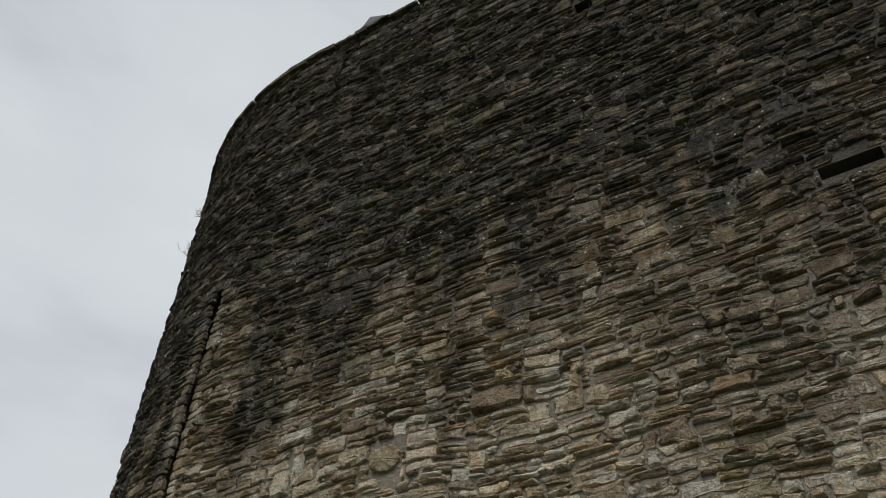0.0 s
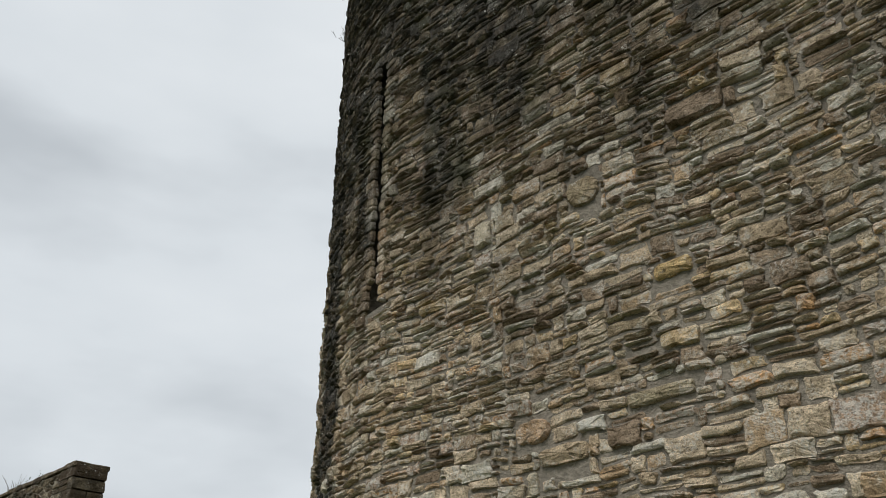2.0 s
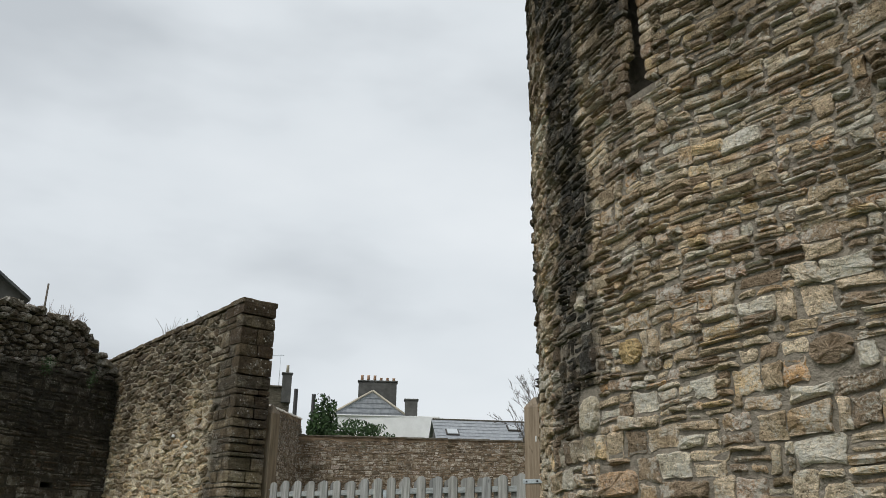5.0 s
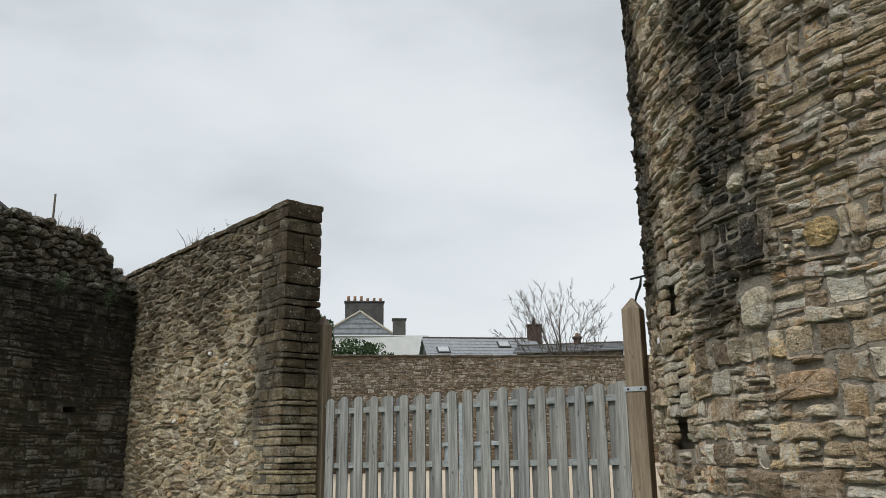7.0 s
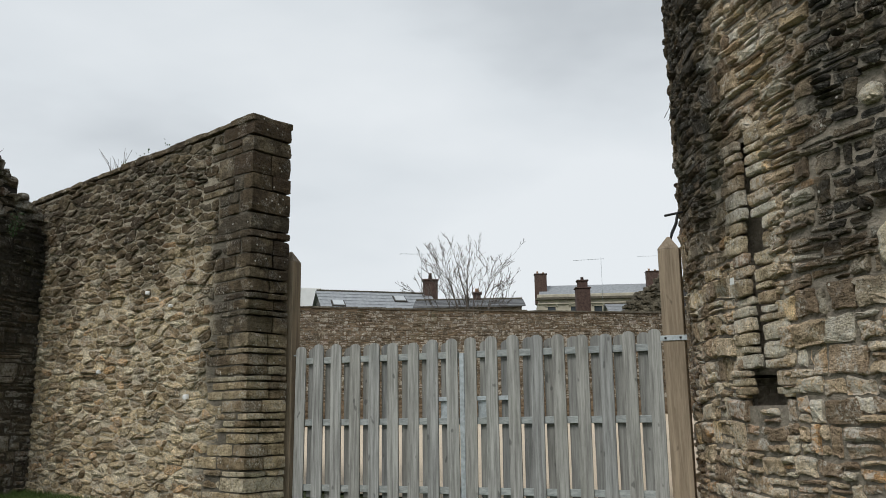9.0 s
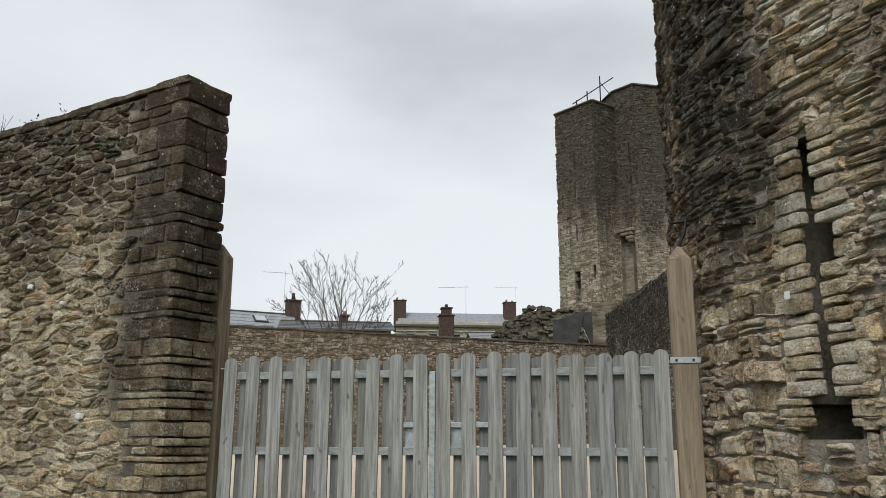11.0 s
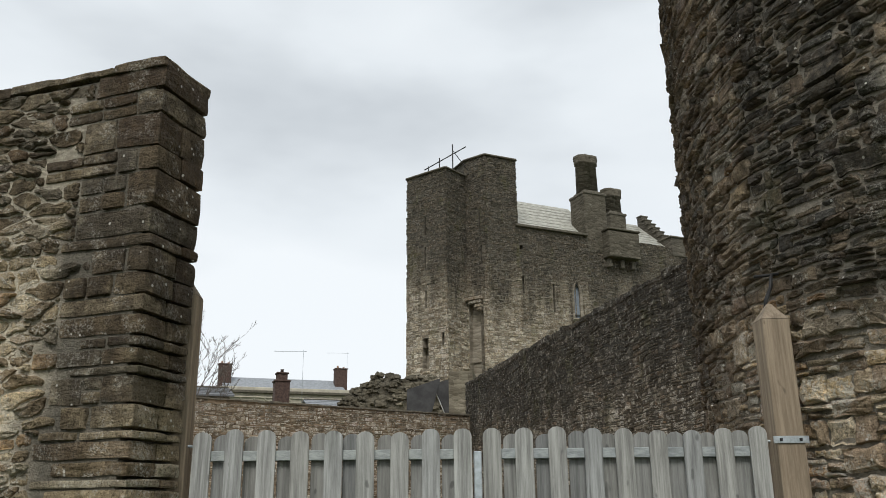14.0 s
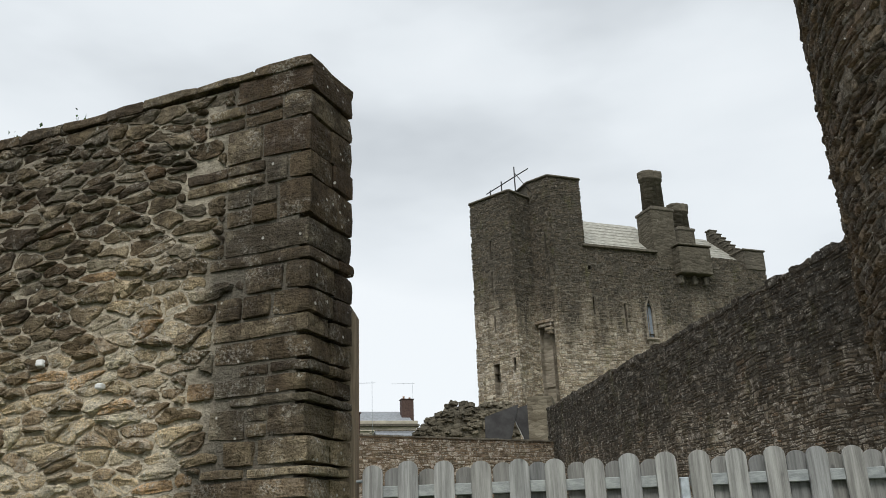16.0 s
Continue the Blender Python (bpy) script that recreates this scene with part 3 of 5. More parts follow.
# ---- the round-cornered gate tower ----
LEAN_OUT = 0.009                       # the tower widens a little upwards
TOWER_TOP, ARC_X, ARC_Y, ARC_R, TOWER_EAST = 13.85, -6.6, 10.84, 5.17, 6.0
ARC_S = TOWER_EAST - ARC_X


def tower_surface(s):
    if s < ARC_S:
        return Vector((TOWER_EAST - s, ARC_Y - ARC_R, 0)), Vector((-1, 0, 0)), Vector((0, -1, 0))
    a = (s - ARC_S) / ARC_R
    return (Vector((ARC_X - ARC_R * math.sin(a), ARC_Y - ARC_R * math.cos(a), 0)), Vector((-math.cos(a), math.sin(a), 0)),
            Vector((-math.sin(a), -math.cos(a), 0)))


def build_tower():
    t = thing("stone_tower", "tall round-cornered castle tower of dark weathered rubble beside the gate", "tower", kind="structure", at=(-4, 10, 0))
    rng = random.Random(3)
    # openings in metres along the wall: a cross loop high up, a keyhole loop low down, a square window with a lintel
    hi, lo = ARC_S + 0.80, ARC_S + 3.42
    holes = [(hi - 0.065, hi + 0.065, 5.75, 9.1), (hi - 0.09, hi + 0.14, 5.45, 5.75), (hi - 0.06, hi + 0.10, 6.3, 6.5), (hi - 0.05, hi + 0.08, 7.25, 7.4), (hi - 0.06, hi + 0.12, 8.7, 8.85),
             (lo - 0.055, lo + 0.055, 1.75, 3.78), (lo - 0.19, lo + 0.19, 1.52, 1.78), (lo - 0.20, lo + 0.10, 2.82, 3.02),
             (TOWER_EAST + 0.35, TOWER_EAST + 1.66, 2.0, 3.18), (TOWER_EAST + 1.62, TOWER_EAST + 1.86, 11.38, 11.62), (TOWER_EAST - 0.6, TOWER_EAST - 0.08, 7.08, 7.23)]
    arc_end = ARC_S + ARC_R * 2.2
    # the loops splay open behind their face stones
    cavities = [(h0 - 0.2, h1 + 0.2, z0, z1) if h1 - h0 < 0.5 and z1 < 10 else (h0, h1, z0, z1) for h0, h1, z0, z1 in holes]
    cuts = [0, 4, 8, ARC_S] + [ARC_S + 0.35 * i for i in range(1, 33)] + [arc_end]
    shell("wall_core", tower_surface, cuts, [-0.2, 3, 6, 9, 12, TOWER_TOP], cavities, 1.3, M_TOWER_MORTAR, t, LEAN_OUT)
    back = [tower_surface(c)[0] for c in (0, arc_end)]
    prism("tower_back", [(back[0].x, back[0].y), (back[0].x, 22), (back[1].x + 1.5, 22), (back[1].x, back[1].y), (back[1].x + 0.6, back[1].y - 0.2), (back[0].x - 0.6, back[0].y + 2.0)],
          -0.2, TOWER_TOP - 0.5, M_TOWER_MORTAR, t)

    kept = holes + [(TOWER_EAST + 0.2, TOWER_EAST + 1.72, 3.18, 3.98)]
    kept += [(hi - 0.2, hi + 0.2, 5.45, 9.1), (lo - 0.28, lo + 0.28, 1.52, 3.78)]

    # the large stones that stand out of the rubble: x on the face, height, width, tallness, how round, material
    large = []
    for x, z, w, h, oval, mat in ((-5.04, 3.52, 0.40, 0.23, 1, M_OCHRE), (-4.72, 3.27, 0.52, 0.16, 0, M_TOWER), (-4.30, 5.61, 0.36, 0.28, 1, M_LOOP), (-5.58, 5.67, 0.24, 0.30, 0, M_LOOP),
                                  (-3.50, 4.53, 0.36, 0.15, 0, M_OCHRE), (-3.75, 3.55, 0.62, 0.13, 0, M_LOOP), (-8.45, 2.60, 0.36, 0.36, 1, M_LOOP), (-8.05, 1.95, 0.56, 0.22, 0, M_OCHRE),
                                  (-3.1, 5.9, 0.55, 0.24, 0, M_TOWER), (-7.75, 3.05, 0.30, 0.24, 1, M_OCHRE), (-5.9, 2.75, 0.34, 0.22, 1, M_TOWER), (-8.54, 3.69, 0.20, 0.17, 1, M_LOOP)):
        s = TOWER_EAST - x if x > ARC_X else ARC_S + ARC_R * math.asin((ARC_X - x) / ARC_R)
        large.append((s, z, w, h, oval, mat))
        kept.append((s - w / 2, s + w / 2, z - h / 2, z + h / 2))

    def near(s, z, w, h):
        return 14.6 < s < 18.0 and 1.5 < z < 3.6

    low = courses(2.5, ARC_S + 10.2, 0.1, 3.7, rng, (0.10, 0.24), (0.09, 0.40), (1, 1, 2, 2, 3))
    mid = courses(2.5, ARC_S + 10.2, 3.7, 6.3, rng, (0.10, 0.21), (0.10, 0.42), (1, 2, 2, 2, 3))
    top = courses(2.5, ARC_S + 10.2, 6.3, TOWER_TOP, rng, (0.09, 0.18), (0.11, 0.46), (1, 2, 2, 3, 3))
    lay("rubble_low", low, tower_surface, M_TOWER, t, 1, (0.006, 0.055), 0.020, None, near, 0.08, kept, LEAN_OUT)
    lay("rubble_middle", mid, tower_surface, M_TOWER, t, 1, (0.008, 0.054), 0.017, None, None, 0.08, kept, LEAN_OUT)
    lay("rubble_top", top, tower_surface, M_TOWER, t, 1, (0.010, 0.048), 0.014, None, None, 0.08, kept, LEAN_OUT, 1)
    for s, z, w, h, oval, mat in large:
        e = 0.75 if oval else 0.3
        outline = []
        for k in range(10):
            a = 2 * math.pi * (k + 0.5 + rng.uniform(-0.2, 0.2)) / 10
            c, q = math.cos(a), math.sin(a)
            outline.append((s + w / 2 * math.copysign(abs(c) ** e, c), z + h / 2 * math.copysign(abs(q) ** e, q)))
        made = stone_mesh(outline, rng, 0.012, rng.uniform(0.045, 0.06), 1, 0.03)
        cs, cz, v, f = made
        p, d, n = tower_surface(cs)
        o = LEAN_OUT * (cz - 9.0)
        spots = [(p.x + d.x * a + n.x * (b + o), p.y + d.y * a + n.y * (b + o), cz + q) for a, q, b in v.tolist()]
        part("large_stone", mesh("large_stone", spots, f, mat), t)
    # reveal stones beside the loops
    for hs, z0, z1 in ((hi, 5.5, 9.1), (lo, 1.6, 3.75)):
        for side in (-1, 1):
            z = z0
            while z < z1:
                h, w = rng.uniform(0.06, 0.17), rng.uniform(0.22, 0.36) if hs == lo else rng.uniform(0.12, 0.26)
                inset = max([0.04] + [hh[1] - hs if side > 0 else hs - hh[0] for hh in holes if abs((hh[0] + hh[1]) / 2 - hs) < 0.1 and hh[2] - 0.05 < z + h / 2 < hh[3] + 0.05]) + rng.uniform(-0.008, 0.016)
                s = hs + side * (inset + 0.005 + w / 2)
                p, d, n = tower_surface(s)
                back = 0.045 - LEAN_OUT * (z - 9.0) + rng.uniform(-0.015, 0.012)
                thick = 0.075 if side > 0 else 0.13
                back += (thick - 0.17) / 2
                m = Matrix.Translation((p.x - n.x * back, p.y - n.y * back, z + h / 2)) @ Matrix(((d.x, n.x, 0, 0), (d.y, n.y, 0, 0), (0, 0, 1, 0), (0, 0, 0, 1)))
                part("reveal_stone", from_bm("reveal_stone", block_shape(rng, (w, thick, h - 0.012), 0.012, 0.025), M_LOOP if hs == lo and rng.random() < 0.6 else M_TOWER, m), t)
                z += h
    # lintel, jambs and the slabs set on edge over the window
    x0, x1 = -1.66, -0.35
    part("lintel", from_bm("lintel", block_shape(rng, (1.5, 0.24, 0.10), 0.016), M_TOWER, pose(-1.0, 5.69, 3.235)), t, "flat stone lintel")
    for k in range(3):
        part("lintel_course", from_bm("lintel_course", block_shape(rng, (0.44, 0.2, 0.085), 0.018), M_TOWER, pose(-1.5 + 0.46 * k, 5.67 + 0.012 * k, 3.34)), t)
    for row, (zc, hh, lean) in enumerate(((3.53, 0.40, 30), (3.84, 0.36, 36))):
        x = -1.66 + 0.1 * row
        while x < -0.2:
            w = rng.uniform(0.07, 0.14)
            part("slab_on_edge", from_bm("slab_on_edge", block_shape(rng, (w, 0.16, hh * rng.uniform(0.9, 1.1)), 0.014), M_TOWER, pose(x, 5.735 + rng.uniform(-0.015, 0.015), zc, 0, -lean + rng.uniform(-4, 4), 0)), t)
            x += w * 1.12 + 0.012
    # a small white plate beside the low loop
    a = 0.703
    p, d, n = tower_surface(ARC_S + ARC_R * a)
    part("white_plate", from_bm("white_plate", shape_box((0.055, 0.012, 0.06), 0.002), M_RENDER_W, pose(p.x + n.x * 0.045, p.y + n.y * 0.045, 2.58, 0, 0, math.degrees(math.atan2(d.y, d.x)))), t, "small white plate")
    # rim
    s = 3.0
    while s < ARC_S + 9.5:
        w = rng.uniform(0.25, 0.6)
        p, d, n = tower_surface(s + w / 2)
        m = Matrix.Translation((p.x - n.x * 0.06, p.y - n.y * 0.06, TOWER_TOP + 0.02 + rng.uniform(-0.03, 0.03))) @ Matrix(((d.x, n.x, 0, 0), (d.y, n.y, 0, 0), (0, 0, 1, 0), (0, 0, 0, 1)))
        part("coping_stone", from_bm("coping_stone", block_shape(rng, (w, 0.42, rng.uniform(0.07, 0.14)), 0.02), M_TOWER, m), t)
        s += w + 0.01


build_tower()


def build_turret_roof():
    """The dark gable that peeps over the tower's rim."""
    t = thing("roof_gable", "small dark slated gable on top of the tower", "roof", kind="structure", at=(-5.6, 8.5, 13.4))
    end = [(-6.9, 13.35), (-4.4, 13.35), (-4.4, 15.3), (-6.38, 16.6), (-6.72, 16.1)]
    v = [(x, 6.6, z) for x, z in end] + [(x - 0.5, 10.0, z) for x, z in end]
    f = [(0, 1, 2, 3, 4), (9, 8, 7, 6, 5)] + [(k, 5 + k, 5 + (k + 1) % 5, (k + 1) % 5) for k in range(5)]
    part("slated_roof", mesh("slated_roof", v, f, M_SLATE_DARK), t)


build_turret_roof()

# ---- the free-standing wall with its pier ----
WALL_TOP, WALL_Y, PIER_X = 5.09, 5.70, -15.32


def build_pier_wall():
    t = thing("stone_wall", "tall grey-brown rubble wall ending in a dark squared pier", "wall", kind="structure", at=(-18, 6, 0))
    rng = random.Random(5)
    surf = line_surface((-24.0, WALL_Y), (PIER_X, WALL_Y))
    L = PIER_X + 24.0
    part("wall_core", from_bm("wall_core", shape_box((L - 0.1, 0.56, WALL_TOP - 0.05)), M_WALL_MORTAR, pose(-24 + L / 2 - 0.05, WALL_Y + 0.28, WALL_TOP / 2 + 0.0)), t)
    z = 0.3
    quoins, reach_at = [], []
    while z < WALL_TOP - 0.02:
        tall = (0.16, 0.30) if z > 3.7 else (0.09, 0.22)
        h = min(rng.choice((rng.uniform(0.06, 0.10), rng.uniform(*tall), rng.uniform(*tall), rng.uniform(*tall))), WALL_TOP + 0.02 - z)
        if h < 0.04:
            break
        quoins.append((z, h, rng.choice((rng.uniform(0.18, 0.3), rng.uniform(0.32, 0.5), rng.uniform(0.55, 0.85)))))
        z += h

    # squared corner blocks, long and short, and behind them the blocks of the wall's end
    for z0, h, ln in quoins:
        cutting = rng.uniform(0.2, 0.4)
        parts = (0.59,) if rng.random() < 0.25 else (cutting, 0.59 - cutting)
        y = WALL_Y - 0.022
        for k, dy in enumerate(parts):
            sx = ln if k == 0 else rng.uniform(0.3, 0.6)
            cx = PIER_X - sx / 2 + rng.uniform(-0.008, 0.02)
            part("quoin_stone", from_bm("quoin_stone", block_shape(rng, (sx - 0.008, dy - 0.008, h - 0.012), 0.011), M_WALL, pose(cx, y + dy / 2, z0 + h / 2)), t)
            y += dy
        x = PIER_X - ln
        while x > PIER_X - rng.uniform(0.3, 0.8):
            w = rng.uniform(0.16, 0.4)
            beds = 2 if h > 0.17 and rng.random() < 0.6 else 1
            for b in range(beds):
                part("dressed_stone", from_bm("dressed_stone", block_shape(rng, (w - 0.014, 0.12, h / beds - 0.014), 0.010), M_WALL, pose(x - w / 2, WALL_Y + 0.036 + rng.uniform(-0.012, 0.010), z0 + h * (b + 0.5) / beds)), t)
            x -= w
        reach_at.append((z0, z0 + h, PIER_X - x))
    outlines = []
    for poly in random_rubble(0, L - 0.2, 0.25, WALL_TOP, rng, 0.23, 0.092, 0.46, 0.2):
        zc = sum(p[1] for p in poly) / len(poly)
        reach = max([ln for z0, z1, ln in reach_at if z0 - 0.05 < zc < z1 + 0.05], default=0.3)
        poly = clip(poly, L - reach - 0.005, 0, 1, 0)
        if len(poly) > 2:
            outlines.append(poly)
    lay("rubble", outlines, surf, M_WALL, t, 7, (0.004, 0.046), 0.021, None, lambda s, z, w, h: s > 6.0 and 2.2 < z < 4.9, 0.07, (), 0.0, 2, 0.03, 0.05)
    for px, pz, pr in ((-17.6, 3.17, 0.05), (-17.0, 2.93, 0.045), (-18.85, 2.15, 0.05), (-16.55, 1.75, 0.06)):
        part("pale_stone", from_bm("pale_stone", block_shape(rng, (pr * 1.3, 0.05, pr * 1.1), 0.012), M_RENDER_W, pose(px, WALL_Y - 0.03, pz)), t, "small white lichen-covered stone")
    x = -24.0
    while x < PIER_X + 0.0:
        w = min(rng.uniform(0.25, 0.7), PIER_X + 0.02 - x + 0.02)
        if w < 0.1:
            break
        part("coping_stone", from_bm("coping_stone", block_shape(rng, (w, 0.63, rng.uniform(0.05, 0.10)), 0.016), M_WALL, pose(x + w / 2, WALL_Y + 0.275, WALL_TOP + 0.035, rng.uniform(-1, 1), rng.uniform(-1.5, 1.5), 0)), t)
        x += w + 0.008


build_pier_wall()


def build_side_wall():
    t = thing("side_wall", "dark mossy rubble wall with a ragged top and ledge", "wall", kind="structure", at=(-20, 3, 0))
    rng = random.Random(6)
    a, b = Vector((-21.05, 5.85)), Vector((-18.4, -0.6))
    d = (b - a).normalized()
    n = Vector((-d.y, d.x))            # towards the walker
    L = (b - a).length
    surf = line_surface(tuple(b), tuple(a))
    if surf(0)[2].x < 0:
        surf = line_surface(tuple(a), tuple(b))
        flip = False
    else:
        flip = True
    n2 = surf(0)[2]
    holes = []
    ang = math.degrees(math.atan2(d.y, d.x))

    def body(name, z0, z1, back, s0, s1, thick):
        c = a + d * (s0 + s1) / 2 - Vector((n2.x, n2.y)) * (back + thick / 2)
        part(name, from_bm(name, shape_box((s1 - s0, thick, z1 - z0)), M_SIDE_MORTAR, pose(c.x, c.y, (z0 + z1) / 2, 0, 0, ang)), t)

    slot = (L - 1.62, L - 1.36, 2.36, 2.46) if flip else (1.36, 1.62, 2.36, 2.46)
    shell("wall_face", surf, [0, L], [-0.2, 4.5], [slot], 0.4, M_SIDE_MORTAR, t)
    body("wall_core", -0.2, 4.5, 0.42, 0, L, 0.8)
    rects = courses(0, L, 0.1, 4.5, rng, (0.11, 0.24), (0.14, 0.5), (1, 1, 2, 2, 3))
    lay("rubble", rects, surf, M_SIDE, t, 8, (0.012, 0.04), 0.02, None, lambda q, z, w, h: 1.4 < z < 4.4 and ((L - q) if flip else q) < 3.2, 0.06, [slot])

    def top_at(s):
        return 4.60 + 1.0 * min(1.0, max(0.0, (s - 0.1) / 0.95)) ** 0.75 + 0.12 * min(1.0, max(0.0, (s - 1.0) / 1.2)) + 0.09 * noise.noise((s * 3.5, 0, 0))

    s = 0.25
    while s < L:
        w = 0.3
        body("upper_core", 4.45, top_at(s + 0.1) - 0.05, 0.30, s, min(s + w, L), 0.8)
        s += w
    inner = lambda q: ((lambda r: (r[0] - r[2] * 0.30, r[1], r[2]))(surf(q)))
    outlines = random_rubble(0, L, 4.5, 5.75, rng, 0.19, 0.11, 0.45, 0.15)
    outlines = [o for o in outlines if max(z for q, z in o) < top_at((L - o[0][0]) if flip else o[0][0]) + 0.02]
    lay("upper_rubble", outlines, inner, M_HUMP, t, 9, (0.02, 0.12), 0.02, None, None, 0.05, (), 0.0, 2, 0.03, 0.07)
    for k in range(170):
        s = rng.uniform(0.1, min(L, 4.5)) if k > 60 else rng.uniform(0.1, 1.3)
        row = rng.uniform(0.2, 0.95)
        c = a + d * s - Vector((n2.x, n2.y)) * row
        size = rng.uniform(0.1, 0.26)
        part("loose_stone", from_bm("loose_stone", block_shape(rng, (size, size * rng.uniform(0.6, 1.0), size * rng.uniform(0.35, 0.7)), 0.03), M_HUMP,
                                    pose(c.x, c.y, top_at(s) - 0.05 + 0.03 * noise.noise((s * 5, row * 4, 0)), rng.uniform(-25, 25), rng.uniform(-25, 25), rng.uniform(0, 180))), t)
    s = 0.3
    while s < L:
        w = rng.uniform(0.2, 0.45)
        c = a + d * (s + w / 2) - Vector((n2.x, n2.y)) * 0.16
        part("ledge_stone", from_bm("ledge_stone", block_shape(rng, (w, 0.38, rng.uniform(0.06, 0.12)), 0.016), M_SIDE, pose(c.x, c.y, 4.53, 0, 0, ang + rng.uniform(-4, 4))), t)
        s += w


build_side_wall()

# ---- curtain wall, boundary wall, ruin ----
CUR_P, CUR_D = Vector((-12.6, 22.65)), Vector((-0.5375, 0.8432))


def build_curtain():
    t = thing("curtain_wall", "long dark lichen-spotted curtain wall running to the castle", "wall", kind="structure", at=(-14, 25, 0))
    rng = random.Random(8)
    p, q = CUR_P - CUR_D * 14.0, CUR_P + CUR_D * 20.5
    surf = line_surface(tuple(p), tuple(q))
    if surf(0)[2].x > 0:
        surf = line_surface(tuple(q), tuple(p))
    L = (q - p).length
    n = surf(0)[2]
    c = (p + q) / 2 - Vector((n.x, n.y)) * 0.6
    part("wall_core", from_bm("wall_core", shape_box((L, 1.2, 6.6)), M_CURTAIN_MORTAR, pose(c.x, c.y, 4.3, 0, 0, math.degrees(math.atan2(CUR_D.y, CUR_D.x)))), t)
    rects = courses(0, L, 2.6, 7.62, rng, (0.12, 0.24), (0.16, 0.5), (1, 2, 2, 3))
    lay("rubble", rects, surf, M_CURTAIN, t, 12, (0.006, 0.038), 0.02, None, None, 0.10, (), 0.0, 1)
    s = 0
    while s < L:
        w = rng.uniform(0.3, 0.8)
        k = p + CUR_D * (s + w / 2) - Vector((n.x, n.y)) * 0.25
        part("coping_stone", from_bm("coping_stone", block_shape(rng, (w, 0.6, rng.uniform(0.10, 0.28)), 0.04), M_CURTAIN, pose(k.x, k.y, 7.64 + rng.uniform(-0.03, 0.05), 0, 0, math.degrees(math.atan2(CUR_D.y, CUR_D.x)))), t)
        s += w


build_curtain()


def slab_wall(name, label, pts, mat, thick, coping=None, base=0.0, stones=None):
    """A wall along a line of (x, y, top) points."""
    t = thing(name, label, "wall", kind="structure", at=(pts[0][0], pts[0][1], 0))
    for i, ((xa, ya, za), (xb, yb, zb)) in enumerate(zip(pts, pts[1:])):
        d = Vector((xb - xa, yb - ya)).normalized()
        n = Vector((d.y, -d.x)) * thick / 2
        v = []
        for (x, y, z) in ((xa, ya, za), (xb, yb, zb)):
            for s in (-1, 1):
                v += [(x + n.x * s, y + n.y * s, base), (x + n.x * s, y + n.y * s, z)]
        f = [(0, 1, 5, 4), (2, 6, 7, 3), (1, 3, 7, 5), (0, 2, 3, 1), (4, 5, 7, 6)]
        part("wall_body", mesh("wall_body", v, f, mat), t)
        if stones:
            p, q = (xa + n.x, ya + n.y), (xb + n.x, yb + n.y)
            if n.x * (-8 - xa) + n.y * -ya < 0:
                p, q = (xb - n.x, yb - n.y), (xa - n.x, ya - n.y)
            L = Vector((xb - xa, yb - ya)).length
            rects = courses(0, L, 2.2, min(za, zb) + 0.02, random.Random(30 + i), (0.11, 0.22), (0.13, 0.42), (1, 1, 2, 2, 3))
            lay("rubble", rects, line_surface(p, q), stones, t, 40 + i, (0.006, 0.03), 0.028, None, None, 0.06, (), 0.0, 0)
    if coping:
        rng = random.Random(4)
        for (xa, ya, za), (xb, yb, zb) in zip(pts, pts[1:]):
            d = Vector((xb - xa, yb - ya))
            L, s = d.length, 0.0
            d.normalize()
            ang = math.degrees(math.atan2(d.y, d.x))
            while s < L:
                w = rng.uniform(0.5, 1.1)
                k = (s + w / 2) / L
                part("coping_stone", from_bm("coping_stone", block_shape(rng, (w, thick + 0.14, rng.uniform(0.06, 0.11)), 0.012), coping,
                                             pose(xa + d.x * (s + w / 2), ya + d.y * (s + w / 2), za + (zb - za) * k + 0.02, 0, rng.uniform(-1, 1), ang)), t)
                s += w
    return t


slab_wall("boundary_wall", "brown rubble boundary wall with thin dark coping", [(-23.2, 39.9, 6.1), (-32.0, 30.6, 6.28), (-44.5, 17.4, 6.68)], M_FARWALL, 0.5, M_COPING, stones=M_FARWALL_STONE)


